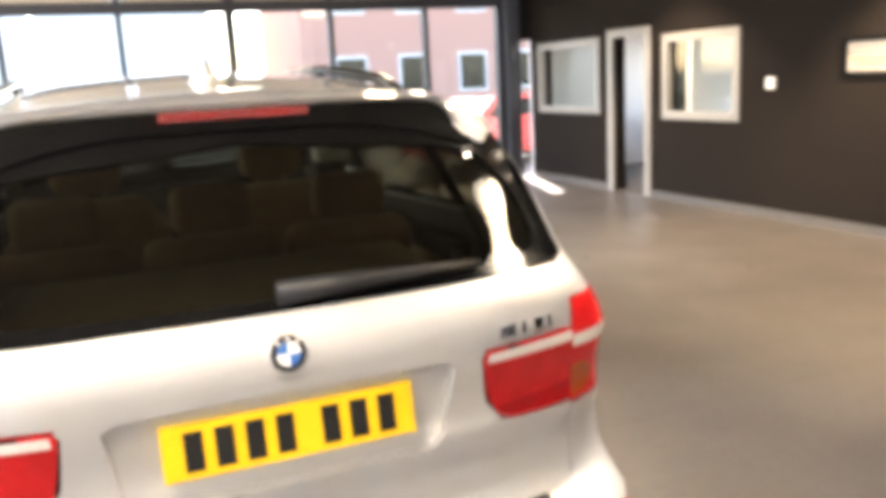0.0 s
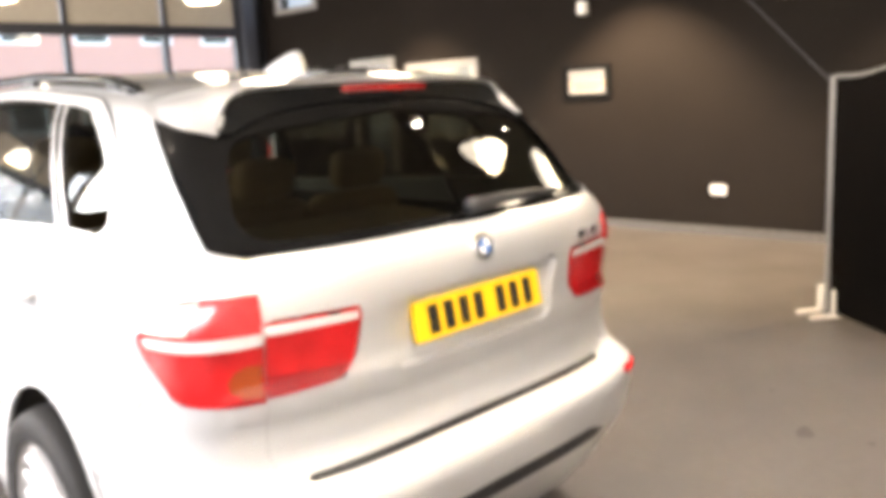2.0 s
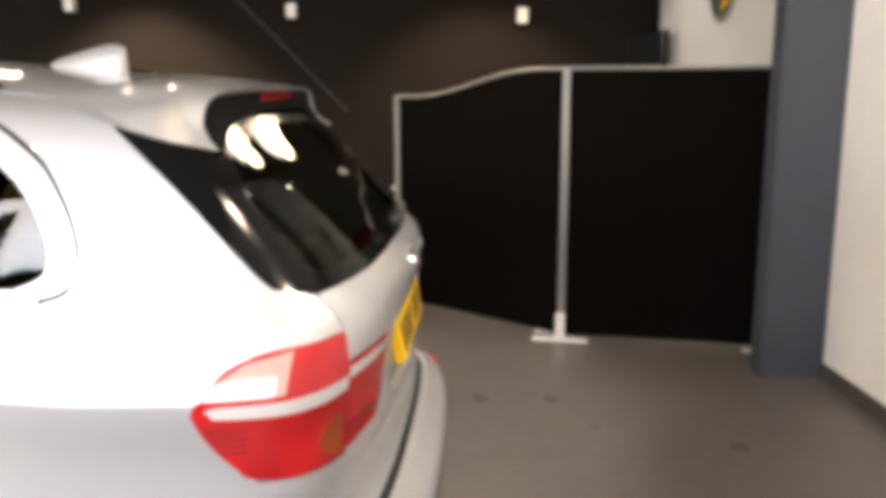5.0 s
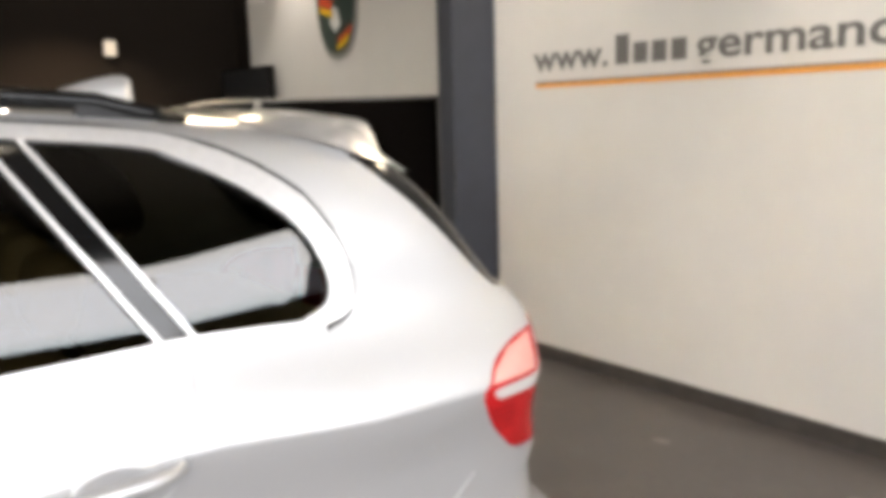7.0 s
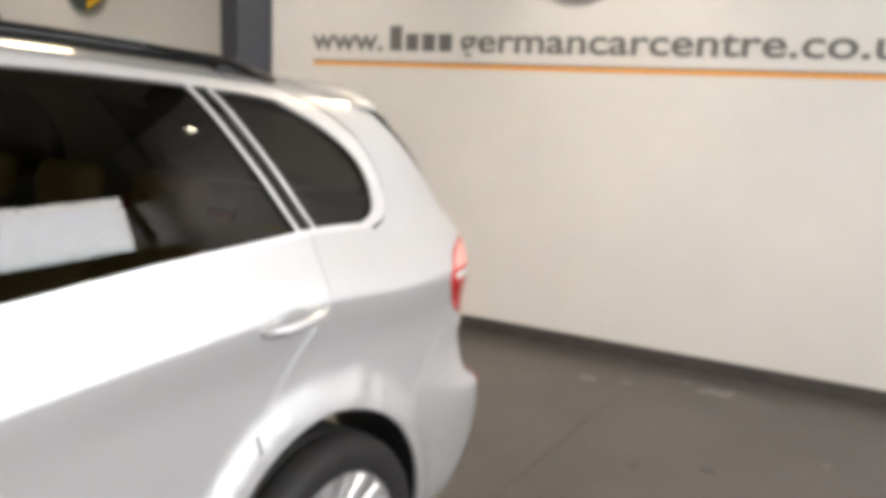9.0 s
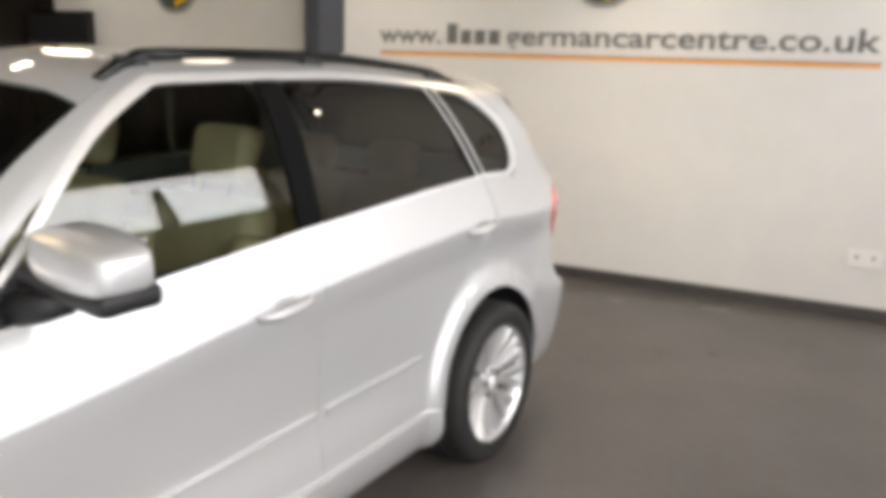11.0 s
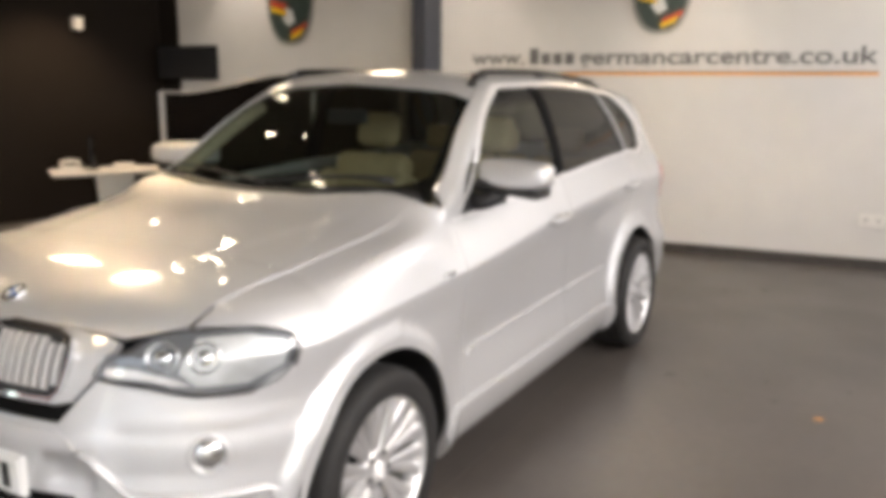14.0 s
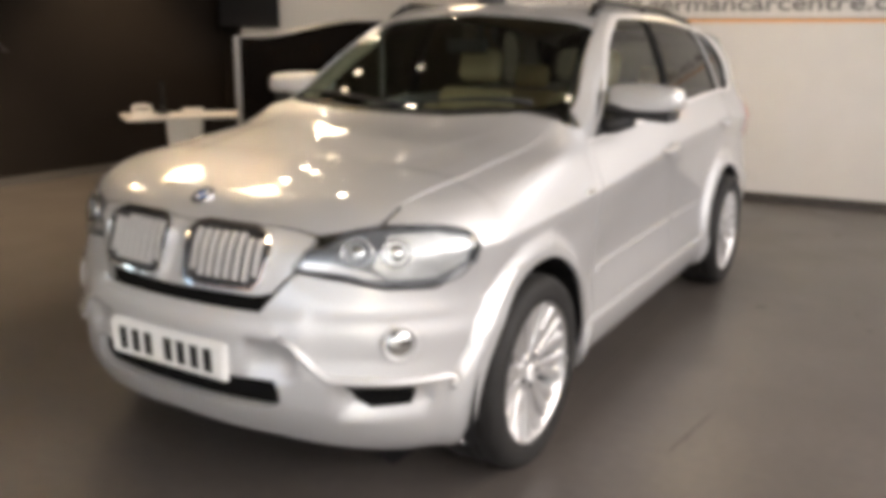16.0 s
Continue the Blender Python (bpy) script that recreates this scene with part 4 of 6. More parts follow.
pair("belt_flange", strip("S", [(-1.56, 1.252), (-1.45, 1.248), (-1.02, 1.238), (-.33, 1.203), (.25, 1.163), (.6, 1.146), (.85, 1.137)], .014), PAINT, car, offset=-.003, skirt=0)

# ---- lamps, badges and trim of the car ----
HEAD = [("F", .448, .848), ("F", .492, .910), ("F", .578, .962), ("F", .70, .984), ("F", .80, .985), ("S", 1.873, 0.96), ("S", 1.862, 0.92), ("S", 1.9, 0.85), ("F", .836, .812), ("F", .71, .810), ("F", .592, .838)]
HEAD = rounded(HEAD, True)
for sx in (1, -1):
    h = panel("headlamp", HEAD, LAMP_GREY, car, "clear headlamp with twin round reflectors", offset=-.014, sides=(sx,), skirt=0)
    panel("lamp_cover", HEAD, LENS, h, "clear lamp cover", offset=.003, sides=(sx,), skirt=.0)
    line = [surface(p, .002, sx)[0] for p in HEAD]
    part("lamp_rim", tube(line + line[:1], .0025, 6), GREY_PLASTIC, h, "thin grey lamp edge", smooth=True)
    for (x, z, r) in ((.625, .912, .045), (.728, .912, .043)):
        m = seat_on(("F", x, z), sx, -.017)
        b = lathe([(r * 1.12, -.012), (r * 1.12, .010), (r, .016), (r * .92, .006), (r * .72, -.006), (r * .66, -.004), (r * .60, .004), (r * .40, .012), (.0, .018)], 28)
        bmesh.ops.transform(b, matrix=m, verts=b.verts)
        part("reflector", b, LAMP_CHROME, h, "round chrome headlamp reflector", smooth=True)
    panel("indicator", [("F", .475, .878), ("F", .56, .876), ("F", .66, .852), ("F", .705, .832), ("F", .66, .832), ("F", .60, .846), ("F", .465, .856)], WHITE_LENS, h, "pale indicator strip", offset=-.008, sides=(sx,), skirt=.01)
    panel("outer_reflector", [("F", .690, .966), ("F", .80, .972), ("S", 1.89, 0.945), ("S", 1.885, 0.92), ("S", 1.905, 0.87), ("F", .82, .828), ("F", .715, .828), ("F", .672, .868), ("F", .682, .92)], LAMP_BRIGHT, h, "bright outer reflector", offset=-.012, sides=(sx,), skirt=.01)
    # fog lamp
    m = seat_on(("F", .755, .634), sx, 0)
    b = lathe([(.060, -.03), (.060, .006), (.052, .010), (.047, .002), (.046, -.02)], 28)
    bmesh.ops.transform(b, matrix=m, verts=b.verts)
    fog = part("fog_lamp", b, PAINT, car, "round fog lamp in the bumper", smooth=True)
    b = lathe([(.047, -.004), (.042, .002), (.02, .010), (0, .012)], 24)
    bmesh.ops.transform(b, matrix=m, verts=b.verts)
    part("lens", b, LAMP_CHROME, fog, smooth=True)
    # ridge round the corner intake
    pts = [("F", .43, .640), ("F", .475, .624), ("F", .535, .555), ("F", .58, .522), ("F", .71, .516), ("F", .858, .510), ("F", .874, .49), ("F", .868, .465)]
    line = []
    for a, b2 in zip(pts, pts[1:]):
        for f in (0, .34, .67):
            line.append(surface(("F", a[1] + (b2[1] - a[1]) * f, a[2] + (b2[2] - a[2]) * f), .002, sx)[0])
    line.append(surface(pts[-1], .0, sx)[0])
    part("bumper_ridge", tube(line, [.006] + [.015] * (len(line) - 2) + [.008], 10), PAINT, car, smooth=True)
    # rear lamps
    o = panel("tail_lamp", LAMP_LINE, RED_LENS, car, "red tail lamp with a clear band and amber corner", offset=.003, sides=(sx,), skirt=.02)
    panel("clear_band", [("R", .670, 1.102), ("R", .74, 1.102), ("S", -2.125, 1.098), ("S", -2.095, 1.092), ("S", -2.11, 1.074), ("R", .74, 1.072), ("R", .670, 1.074)], WHITE_LENS, o, "clear lens band", offset=.0045, sides=(sx,), skirt=.004)
    panel("amber_lens", [("R", .671, 1.022), ("R", .705, 1.026), ("R", .730, 1.014), ("R", .745, 0.99), ("R", .740, 0.962), ("R", .715, 0.945), ("R", .671, 0.940)], AMBER, o, "dark amber lens", offset=.0042, sides=(sx,), skirt=.004)
    # pale pink panel: the reflection on the red upper lens, painted
    panel("pale_lens", [("S", -2.250, 1.187), ("S", -2.165, 1.170), ("S", -2.112, 1.135), ("S", -2.090, 1.108), ("S", -2.240, 1.110)], LENS_SHEEN, o, "pale reflection painted on the red upper lens", offset=.0042, sides=(sx,), skirt=.003)
    for z in (1.050, 1.034, 1.018, 1.002):
        panel("lens_rib", [("S", -2.088 - (1.050 - z) * .45, z), ("S", -2.165, z), ("S", -2.165, z - .006), ("S", -2.090 - (1.056 - z) * .45, z - .006)], RED_DARK, o, offset=.0042, sides=(sx,), skirt=.003)
    inner = [("R", .6635, 1.126), ("R", .443, 1.119), ("R", .436, 1.097), ("R", .448, 1.02), ("R", .458, 0.985), ("R", .475, 0.958), ("R", .50, 0.944), ("R", .53, 0.940), ("R", .6635, 0.936)]
    o = panel("tail_lamp", inner, RED_LENS, car, "red tail lamp on the tailgate", offset=.003, sides=(sx,), skirt=.02)
    panel("clear_band", [("R", .6635, 1.118), ("R", .449, 1.112), ("R", .446, 1.092), ("R", .6635, 1.094)], WHITE_LENS, o, "clear lens band", offset=.0045, sides=(sx,), skirt=.004)
    panel("dark_lens", [("R", .6635, 0.990), ("R", .470, 0.978), ("R", .482, 0.960), ("R", .505, 0.950), ("R", .6635, 0.942)], RED_DARK, o, "darker red lens", offset=.0042, sides=(sx,), skirt=.004)
    # side repeater on the wing
    m = seat_on(("S", 1.005, 0.965), sx, .004)
    b = box(-.035, .035, -.011, .011, -.01, .006, .005)
    bmesh.ops.transform(b, matrix=m, verts=b.verts)
    part("side_repeater", b, LAMP_CHROME, car, "small clear side repeater")
    # door handles
    for (y, z, dr) in ((-.14, 1.022, doors[0 if sx == 1 else 1][1]), (-1.36, 1.070, doors[0 if sx == 1 else 1][2])):
        m = seat_on(("S", y, z), sx, 0)
        t = []
        for k in range(9):
            f = k / 8 * 2 - 1
            t.append(m @ Vector((f * .112, .004 - .006 * f * sx, .002 + .034 * (1 - f ** 4))))
        hd = part("handle", tube(t, [.010, .013, .016, .017, .017, .017, .016, .013, .010], 10), PAINT, dr, smooth=True)
        b = lathe([(.0, .0), (.045, .002), (.06, .004), (.062, .001)], 24)
        bmesh.ops.transform(b, matrix=m @ Matrix.Diagonal((1.15, .62, 1, 1)), verts=b.verts)
        part("handle_cup", b, PAINT, dr, smooth=True)
    # wing mirror
    mir = part("wing_mirror", bmesh.new(), PAINT, car, "silver wing mirror on a black foot")
    b = bmesh.new()
    bmesh.ops.create_uvsphere(b, u_segments=28, v_segments=16, radius=1)
    for v in b.verts:
        c = v.co.copy()
        for q in range(3):
            c[q] = math.copysign(abs(c[q]) ** .42, c[q])
        w = 1 - .16 * max(c.x, 0)
        v.co = Vector((c.x * .168, c.y * .088 * w + (0.03 * c.x), (c.z * .066 if c.z > 0 else c.z * .052) * w))
    bmesh.ops.transform(b, matrix=Matrix.Translation((sx * .963 - .022, .548, 1.308)) @ Matrix.Diagonal((sx, 1, 1, 1)), verts=b.verts)
    bmesh.ops.recalc_face_normals(b, faces=b.faces)
    part("mirror_cap", b, PAINT, mir, "silver mirror cap", smooth=True)
    b = box(-.145, .155, -.08, .075, -.026, .026, .02)
    bmesh.ops.transform(b, matrix=Matrix.Translation((sx * .946 - .022, .545, 1.252)) @ Matrix.Rotation(radians(5) * sx, 4, "Y"), verts=b.verts)
    part("mirror_base", b, BLACK_PLASTIC, mir, "black lower mirror housing", smooth=True)
    part("mirror_foot", tube([(sx * .80, .63, 1.19), (sx * .875, .60, 1.20), (sx * .945, .575, 1.222)], [.045, .036, .03], 12), BLACK_PLASTIC, mir, "black mirror foot", smooth=True)
    b = box(-.095, .095, -.004, .004, -.050, .050, .003)
    bmesh.ops.transform(b, matrix=Matrix.Translation((sx * .953 - .022, .475, 1.308)), verts=b.verts)
    part("mirror_glass", b, CHROME, mir, "mirror glass")
    # roof rail
    pts = []
    for k in range(25):
        f = k / 24
        y = .20 - 1.80 * f
        p, n = surface(("V", y, 57.3), 0, sx)
        lift = .030 * min(1, math.sin(math.pi * min(max(f, .0), 1)) * 4.0) - .004
        pts.append(p + Vector((0, 0, lift)))
    rail = part("roof_rail", tube(pts, .019, 10), BLACK_GLOSS, car, "black raised roof rail", smooth=True)
    for y in (.08, -.68, -1.46):
        p, n = surface(("V", y, 57.3), 0, sx)
        part("rail_foot", box(p.x - .016, p.x + .016, y - .05, y + .05, p.z - .01, p.z + .03, .008), BLACK_PLASTIC, rail)

# kidney grilles
for sx in (1, -1):
    out = [(.052, .925), (.075, .955), (.12, .966), (.30, .962), (.352, .945), (.368, .905), (.350, .815), (.325, .790), (.10, .783), (.066, .800)]
    inn = [(.070, .920), (.088, .942), (.125, .950), (.295, .947), (.336, .933), (.349, .902), (.333, .822), (.315, .806), (.108, .800), (.083, .812)]
    out, inn = ([(.038 + (a - .052) * 1.062, .765 + (b - .783) * 1.10) for a, b in edge] for edge in (out, inn))
    inn = [(a[0] * .42 + b[0] * .58, a[1] * .42 + b[1] * .58) for a, b in zip(out, inn)]
    g = panel("grille", [("F", a, b) for a, b in out], BLACK_PLASTIC, car, "chrome kidney shaped grille with upright slats", offset=.004, sides=(sx,), skirt=.02)
    o2, i2 = out + out[:1], inn + inn[:1]
    panel("grille_surround", [("F", a, b) for a, b in o2] + [("F", a, b) for a, b in i2[::-1]], CHROME, g, "bright chrome grille surround", offset=.020, sides=(sx,), skirt=.022)
    for k in range(8):
        x = .086 + k * .0345
        z0, z1 = (.800 if 0 < k < 7 else .816), (.938 if k < 6 else .925)
        panel("slat", [("F", x - .0085, z0), ("F", x - .0065, z1), ("F", x + .0085, z1), ("F", x + .0065, z0)], SATIN, g, "", offset=.017, sides=(sx,), skirt=.02)


def roundel(p, name, r=.041):
    """A round two-colour car badge with a dark ring, in plain shapes."""
    m = seat_on(p, 1, .004)
    b = lathe([(r, -.004), (r, .003), (r * .95, .006), (r * .9, .004), (0, .004)], 36)
    bmesh.ops.transform(b, matrix=m, verts=b.verts)
    d = part(name, b, CHROME, car, "round blue and white badge with a black ring", smooth=True)
    b = lathe([(r * .90, .0045), (r * .60, .0048)], 36)
    bmesh.ops.transform(b, matrix=m, verts=b.verts)
    part("ring", b, INK, d)
    for k in range(4):
        b = bmesh.new()
        c = b.verts.new((0, 0, .0052))
        arc = [b.verts.new((r * .60 * math.cos(radians(90 * k + 9 * q)), r * .60 * math.sin(radians(90 * k + 9 * q)), .0052)) for q in range(11)]
        for a, e in zip(arc, arc[1:]):
            b.faces.new((c, a, e))
        bmesh.ops.transform(b, matrix=m, verts=b.verts)
        part("quarter", b, BLUE if k % 2 else WHITE_ENAMEL, d)
    for k in range(3):
        b = box(-.003, .003, r * .66, r * .84, .0046, .0054)
        bmesh.ops.transform(b, matrix=m @ Matrix.Rotation(radians(-40 + 40 * k), 4, "Z"), verts=b.verts)
        part("mark", b, WHITE_ENAMEL, d)


roundel(("R", 0, 1.202), "rear_badge")
roundel(("F", 0, 1.022), "bonnet_badge")


def number_plate(name, label, base, place, outward):
    """A registration plate, its characters as plain bars."""
    p = thing(name, label, "number plate", place)
    part("backing", box(-.26, .26, -.006 if outward < 0 else 0, .022 if outward < 0 else .006, -.0555, .0555, .003), base, p)
    x = -.222
    for k in range(7):
        if k == 4:
            x += .034
        y0 = -.0072 if outward < 0 else .0060
        part("bar", box(x + .004, x + .042, y0, y0 + .0012, -.040, .040, .0), INK, p)
        x += .0605
    return p


rp = number_plate("number_plate", "yellow rear number plate with black bars", PLATE_YELLOW, (0, -2.440, .996), -1)
rp.rotation_euler = (radians(-10), 0, 0)
fp = number_plate("number_plate", "white front number plate with black bars", PLATE_WHITE, (0, 2.357, .548), 1)
fp.rotation_euler = (radians(-2), 0, 0)
part("plate_holder", box(-.265, .265, 2.335, 2.355, .485, .61, .006), PLATE_WHITE, car, "white plate holder")
# model badge on the tailgate, as plain bars
for k, (x, w) in enumerate(((.47, .045), (.525, .012), (.552, .030), (.588, .012))):
    m = seat_on(("R", x + w / 2, 1.160), 1, .003)
    b = box(-w / 2, w / 2, -.014, .014, -.003, .004, .002)
    bmesh.ops.transform(b, matrix=m, verts=b.verts)
    part("badge_bar", b, CHROME, car, "small chrome badge bar")

# spoiler with its brake lamp
def spoiler_loft(first, last, across, along, lift=0.0, bulge=Vector()):
    b = bmesh.new()
    cols = []
    for k in range(2 * across + 1):
        q = k / across - 1
        a, e = first(abs(q)), last(abs(q))
        col = []
        for n in range(along + 1):
            f = n / along
            p = a.lerp(e, f)
            p.z += lift * math.sin(f * math.pi) * (1 - abs(q) ** 3)
            p += bulge * (4 * f * (1 - f) * abs(q) ** 3)
            p.x = math.copysign(p.x, q) if q else 0.0
            col.append(b.verts.new(p))
        cols.append(col)
    for a, e in zip(cols, cols[1:]):
        for n in range(along):
            b.faces.new((a[n], e[n], e[n + 1], a[n + 1]))
    bmesh.ops.recalc_face_normals(b, faces=b.faces)
    return b


CHEEK = surface(("R", .588, 1.515), .012)[0]
TIP = [(0, (0, -2.045, 1.658)), (.3, (.20, -2.042, 1.657)), (.6, (.41, -2.030, 1.649)), (.74, (.495, -2.020, 1.637)), (.84, (.540, -2.012, 1.612)), (.92, (.566, -2.012, 1.574)), (1, tuple(CHEEK))]
tip_x, tip_y, tip_z = (curve([(s, p[c]) for s, p in TIP]) for c in range(3))


def roof_end(q):
    return surface(("V", -1.72, 72 - 15.4 * q), .0015)[0]


def trailing(q):
    return Vector((float(tip_x(q)), float(tip_y(q)), float(tip_z(q))))


def lip(q):
    return trailing(q) + Vector((-.012 * q ** 3, .010, -.012 * (1 - q ** 3)))


def screen_top(q):
    p = surface(("R", .545 * q, 1.592 - .070 * q ** 4), .004)[0]
    return p


spoiler = part("roof_spoiler", spoiler_loft(roof_end, trailing, 30, 8, .010, surface(("S", -1.872, 1.574), .012)[0] - roof_end(1).lerp(CHEEK, .5)), PAINT, car, "silver roof spoiler", smooth=True)
part("spoiler_edge", spoiler_loft(trailing, lip, 30, 1), PAINT, spoiler, smooth=True)
part("spoiler_underside", spoiler_loft(lip, screen_top, 30, 4), INTAKE, spoiler, "black spoiler underside", smooth=True)
b = bmesh.new()
prev = None
for k in range(17):
    x = -.17 + .34 * k / 16
    p = trailing(abs(x) / .205 * .3)
    row = [b.verts.new((x, p.y + dy, p.z + dz)) for dy, dz in ((.016, -.013), (.009, -.015), (.012, -.036), (.030, -.036))]
    if prev:
        for n in range(3):
            b.faces.new((prev[n], row[n], row[n + 1], prev[n + 1]))
    prev = row
bmesh.ops.recalc_face_normals(b, faces=b.faces)
part("brake_lamp", b, BRAKE_RED, spoiler, "slim red high brake lamp")

# rear wiper
b = tube([surface(("R", .0, 1.292), .026)[0], surface(("R", .17, 1.294), .028)[0], surface(("R", .33, 1.296), .022)[0], surface(("R", .47, 1.298), .012)[0]], [.024, .018, .011, .006], 8)
part("rear_wiper", b, BLACK_PLASTIC, car, "black rear wiper arm", smooth=True)
# front wipers
for x0, x1 in ((-.62, .02), (-.05, .58)):
    pts = []
    for k in range(9):
        x = x0 + (x1 - x0) * k / 8
        p, n = surface(("T", abs(x), 1.045 - .16 * (abs(x) / .7) ** 2 - .03 * math.sin(k / 8 * math.pi)), .018)
        pts.append((x, p.y, p.z))
    part("windscreen_wiper", tube(pts, [.012, .011, .009, .008, .007, .006, .006, .006, .004], 8), BLACK_PLASTIC, car, "black windscreen wiper", smooth=True)

# shark fin aerial
b = bmesh.new()
sec = []
p, _ = surface(("V", -1.40, 72), 0)
for f, hw, h in ((0, .006, .004), (.12, .022, .022), (.35, .030, .040), (.62, .031, .062), (.82, .026, .075), (.93, .020, .076), (1, .014, .068)):
    y = -1.43 - .20 * f
    zb = float(crown(max(y, -1.75))) - .004
    sec.append([b.verts.new(c) for c in ((-hw * 1.3, y, zb), (-hw, y, zb + h * .5), (-hw * .25, y, zb + h), (hw * .25, y, zb + h), (hw, y, zb + h * .5), (hw * 1.3, y, zb))])
for a, e in zip(sec, sec[1:]):
    for k in range(5):
        b.faces.new((a[k], a[k + 1], e[k + 1], e[k]))
b.faces.new(sec[-1])
bmesh.ops.recalc_face_normals(b, faces=b.faces)
part("aerial_fin", b, PAINT, car, "silver shark fin aerial", smooth=True)

# underside and wheel wells
part("underbody", box(-.70, .70, -2.1, 1.85, .22, .27, .02), BLACK_PLASTIC, car)
for y0 in (FA, RA):
    for sx in (1, -1):
        b = bmesh.new()
        prev = None
        for k in range(25):
            a = radians(-12 + 204 * k / 24)
            ring = [b.verts.new((sx * x, y0 + .462 * math.cos(a), .365 + .462 * math.sin(a))) for x in (.50, .70, .935 - .007 * (2.3 - y0))]
            if prev:
                for s in range(2):
                    b.faces.new((prev[s], prev[s + 1], ring[s + 1], ring[s]))
            prev = ring
        part("wheel_well", b, BLACK_PLASTIC, car, "black wheel well lining")
        part("well_back", lathe([(0, sx * .50), (.475, sx * .50)], 24, "x"), BLACK_PLASTIC, car).matrix_basis = pose(0, y0, .365)


def wheel():
    """A cast alloy wheel with ten pairs of spokes and a low tyre, face towards -x."""
    w = thing("wheel", "alloy wheel with ten pairs of slim spokes", "wheel")
    R = .362
    tyre = [(.262, .13), (.285, .138), (.32, .142), (.345, .132), (.357, .112), (R, .085), (R, .06), (R - .006, .058), (R - .006, .050), (R, .048), (R, .012), (R - .006, .010), (R - .006, .002), (R, 0)]
    prof = [(r, -h) for r, h in tyre] + [(r, h) for r, h in tyre[::-1]]
    part("tyre", lathe(prof, 64, "x"), RUBBER, w, "black low profile tyre", smooth=True)
    rim = [(.268, -.134), (.270, -.126), (.258, -.120), (.250, -.105), (.240, -.06), (.232, .04), (.25, .11), (.262, .13)]
    part("rim", lathe(rim, 64, "x"), ALLOY, w, "polished rim barrel", smooth=True)
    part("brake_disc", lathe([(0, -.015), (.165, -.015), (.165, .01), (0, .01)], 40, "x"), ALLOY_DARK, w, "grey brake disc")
    # flat dark disc across the wheel, painted as the shade behind the spokes
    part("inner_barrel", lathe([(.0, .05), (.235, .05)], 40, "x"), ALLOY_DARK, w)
    spoke = bmesh.new()
    for sgn in (1, -1):
        sec = []
        for f in (0, .2, .45, .7, .9, 1):
            r = .050 + (.262 - .050) * f
            c = sgn * (.012 + .030 * f + .006 * math.sin(f * 3.1))
            hw = .0125 + .014 * f
            x = -.088 - .030 * f ** 1.4
            dpt = .030 - .010 * f
            sec.append([spoke.verts.new(q) for q in ((x + dpt, c - hw, r), (x + .004, c - hw, r), (x, c - hw * .4, r), (x, c + hw * .4, r), (x + .004, c + hw, r), (x + dpt, c + hw, r))])
        for a, e in zip(sec, sec[1:]):
            for k in range(5):
                spoke.faces.new((a[k], a[k + 1], e[k + 1], e[k]))
    bmesh.ops.recalc_face_normals(spoke, faces=spoke.faces)
    me = mesh_of("spoke", spoke, ALLOY, True)
    for k in range(10):
        shared("spoke", me, w, Matrix.Rotation(math.tau * k / 10, 4, "X"))
    hub = part("hub", lathe([(.078, -.05), (.078, -.082), (.070, -.092), (.045, -.096), (.036, -.098), (.036, -.092), (0, -.092)], 40, "x"), ALLOY, w, smooth=True)
    cap = part("hub_cap", lathe([(.030, -.093), (.028, -.101), (0, -.103)], 28, "x"), WHITE_ENAMEL, hub, "pale hub cap with a small blue badge", smooth=True)
    bolt = mesh_of("wheel_bolt", lathe([(0, -.100), (.010, -.100), (.011, -.085)], 8, "x"), ALLOY_DARK)
    for k in range(5):
        a = math.tau * k / 5
        shared("wheel_bolt", bolt, hub, pose(0, .058 * math.cos(a), .058 * math.sin(a)))
    return w


first = wheel()
first.parent = car
tagged(first, group="car wheels")
first.matrix_basis = pose(-.825, RA, .362, 11)
for sx, y0 in ((-1, FA), (1, FA), (1, RA)):
    c = copy_thing(first, pose(sx * (.81 if y0 > 0 else .825), y0, .362, 34 * y0, 0, 180 if sx > 0 else 0))
    c.parent = car

# ---- inside the car ----
part("cabin_floor", box(-.70, .70, -2.1, 1.15, .36, .42, .01), CARPET, car, "dark carpet")
for sx in (1, -1):
    part("door_card", box(sx * .735, sx * .775, -1.60, .82, .42, 1.15, .015), TRIM_BEIGE, car, "beige door lining")
    part("door_top", box(sx * .71, sx * .785, -1.60, .80, 1.10, 1.165, .02), DASH, car, "dark door top")
    part("load_side", box(sx * .52, sx * .60, -2.05, -1.55, .42, 1.16, .03), TRIM_BEIGE, car, "beige load bay lining")
bm = bmesh.new()
sec = []
for k in range(13):
    x = -.78 + 1.56 * k / 12
    sec.append([bm.verts.new(c) for c in ((x, 1.16, 1.13), (x, .95, 1.165), (x, .72, 1.17 + .03 * math.exp(-((x - .37) / .16) ** 2)), (x, .64, 1.13), (x, .62, .95), (x, .70, .70))])
for a, e in zip(sec, sec[1:]):
    for k in range(5):
        bm.faces.new((a[k], a[k + 1], e[k + 1], e[k]))
bmesh.ops.recalc_face_normals(bm, faces=bm.faces)
part("dashboard", bm, DASH, car, "dark dashboard", smooth=True)
b = bmesh.new()
pts = [Vector((.185 * math.cos(a), 0, .185 * math.sin(a))) for a in [math.tau * k / 32 for k in range(33)]]
ringm = tube(pts, .016, 8)
bmesh.ops.transform(ringm, matrix=pose(.37, .50, 1.02, -25), verts=ringm.verts)
sw = part("steering_wheel", ringm, DASH, car, "dark steering wheel", smooth=True)
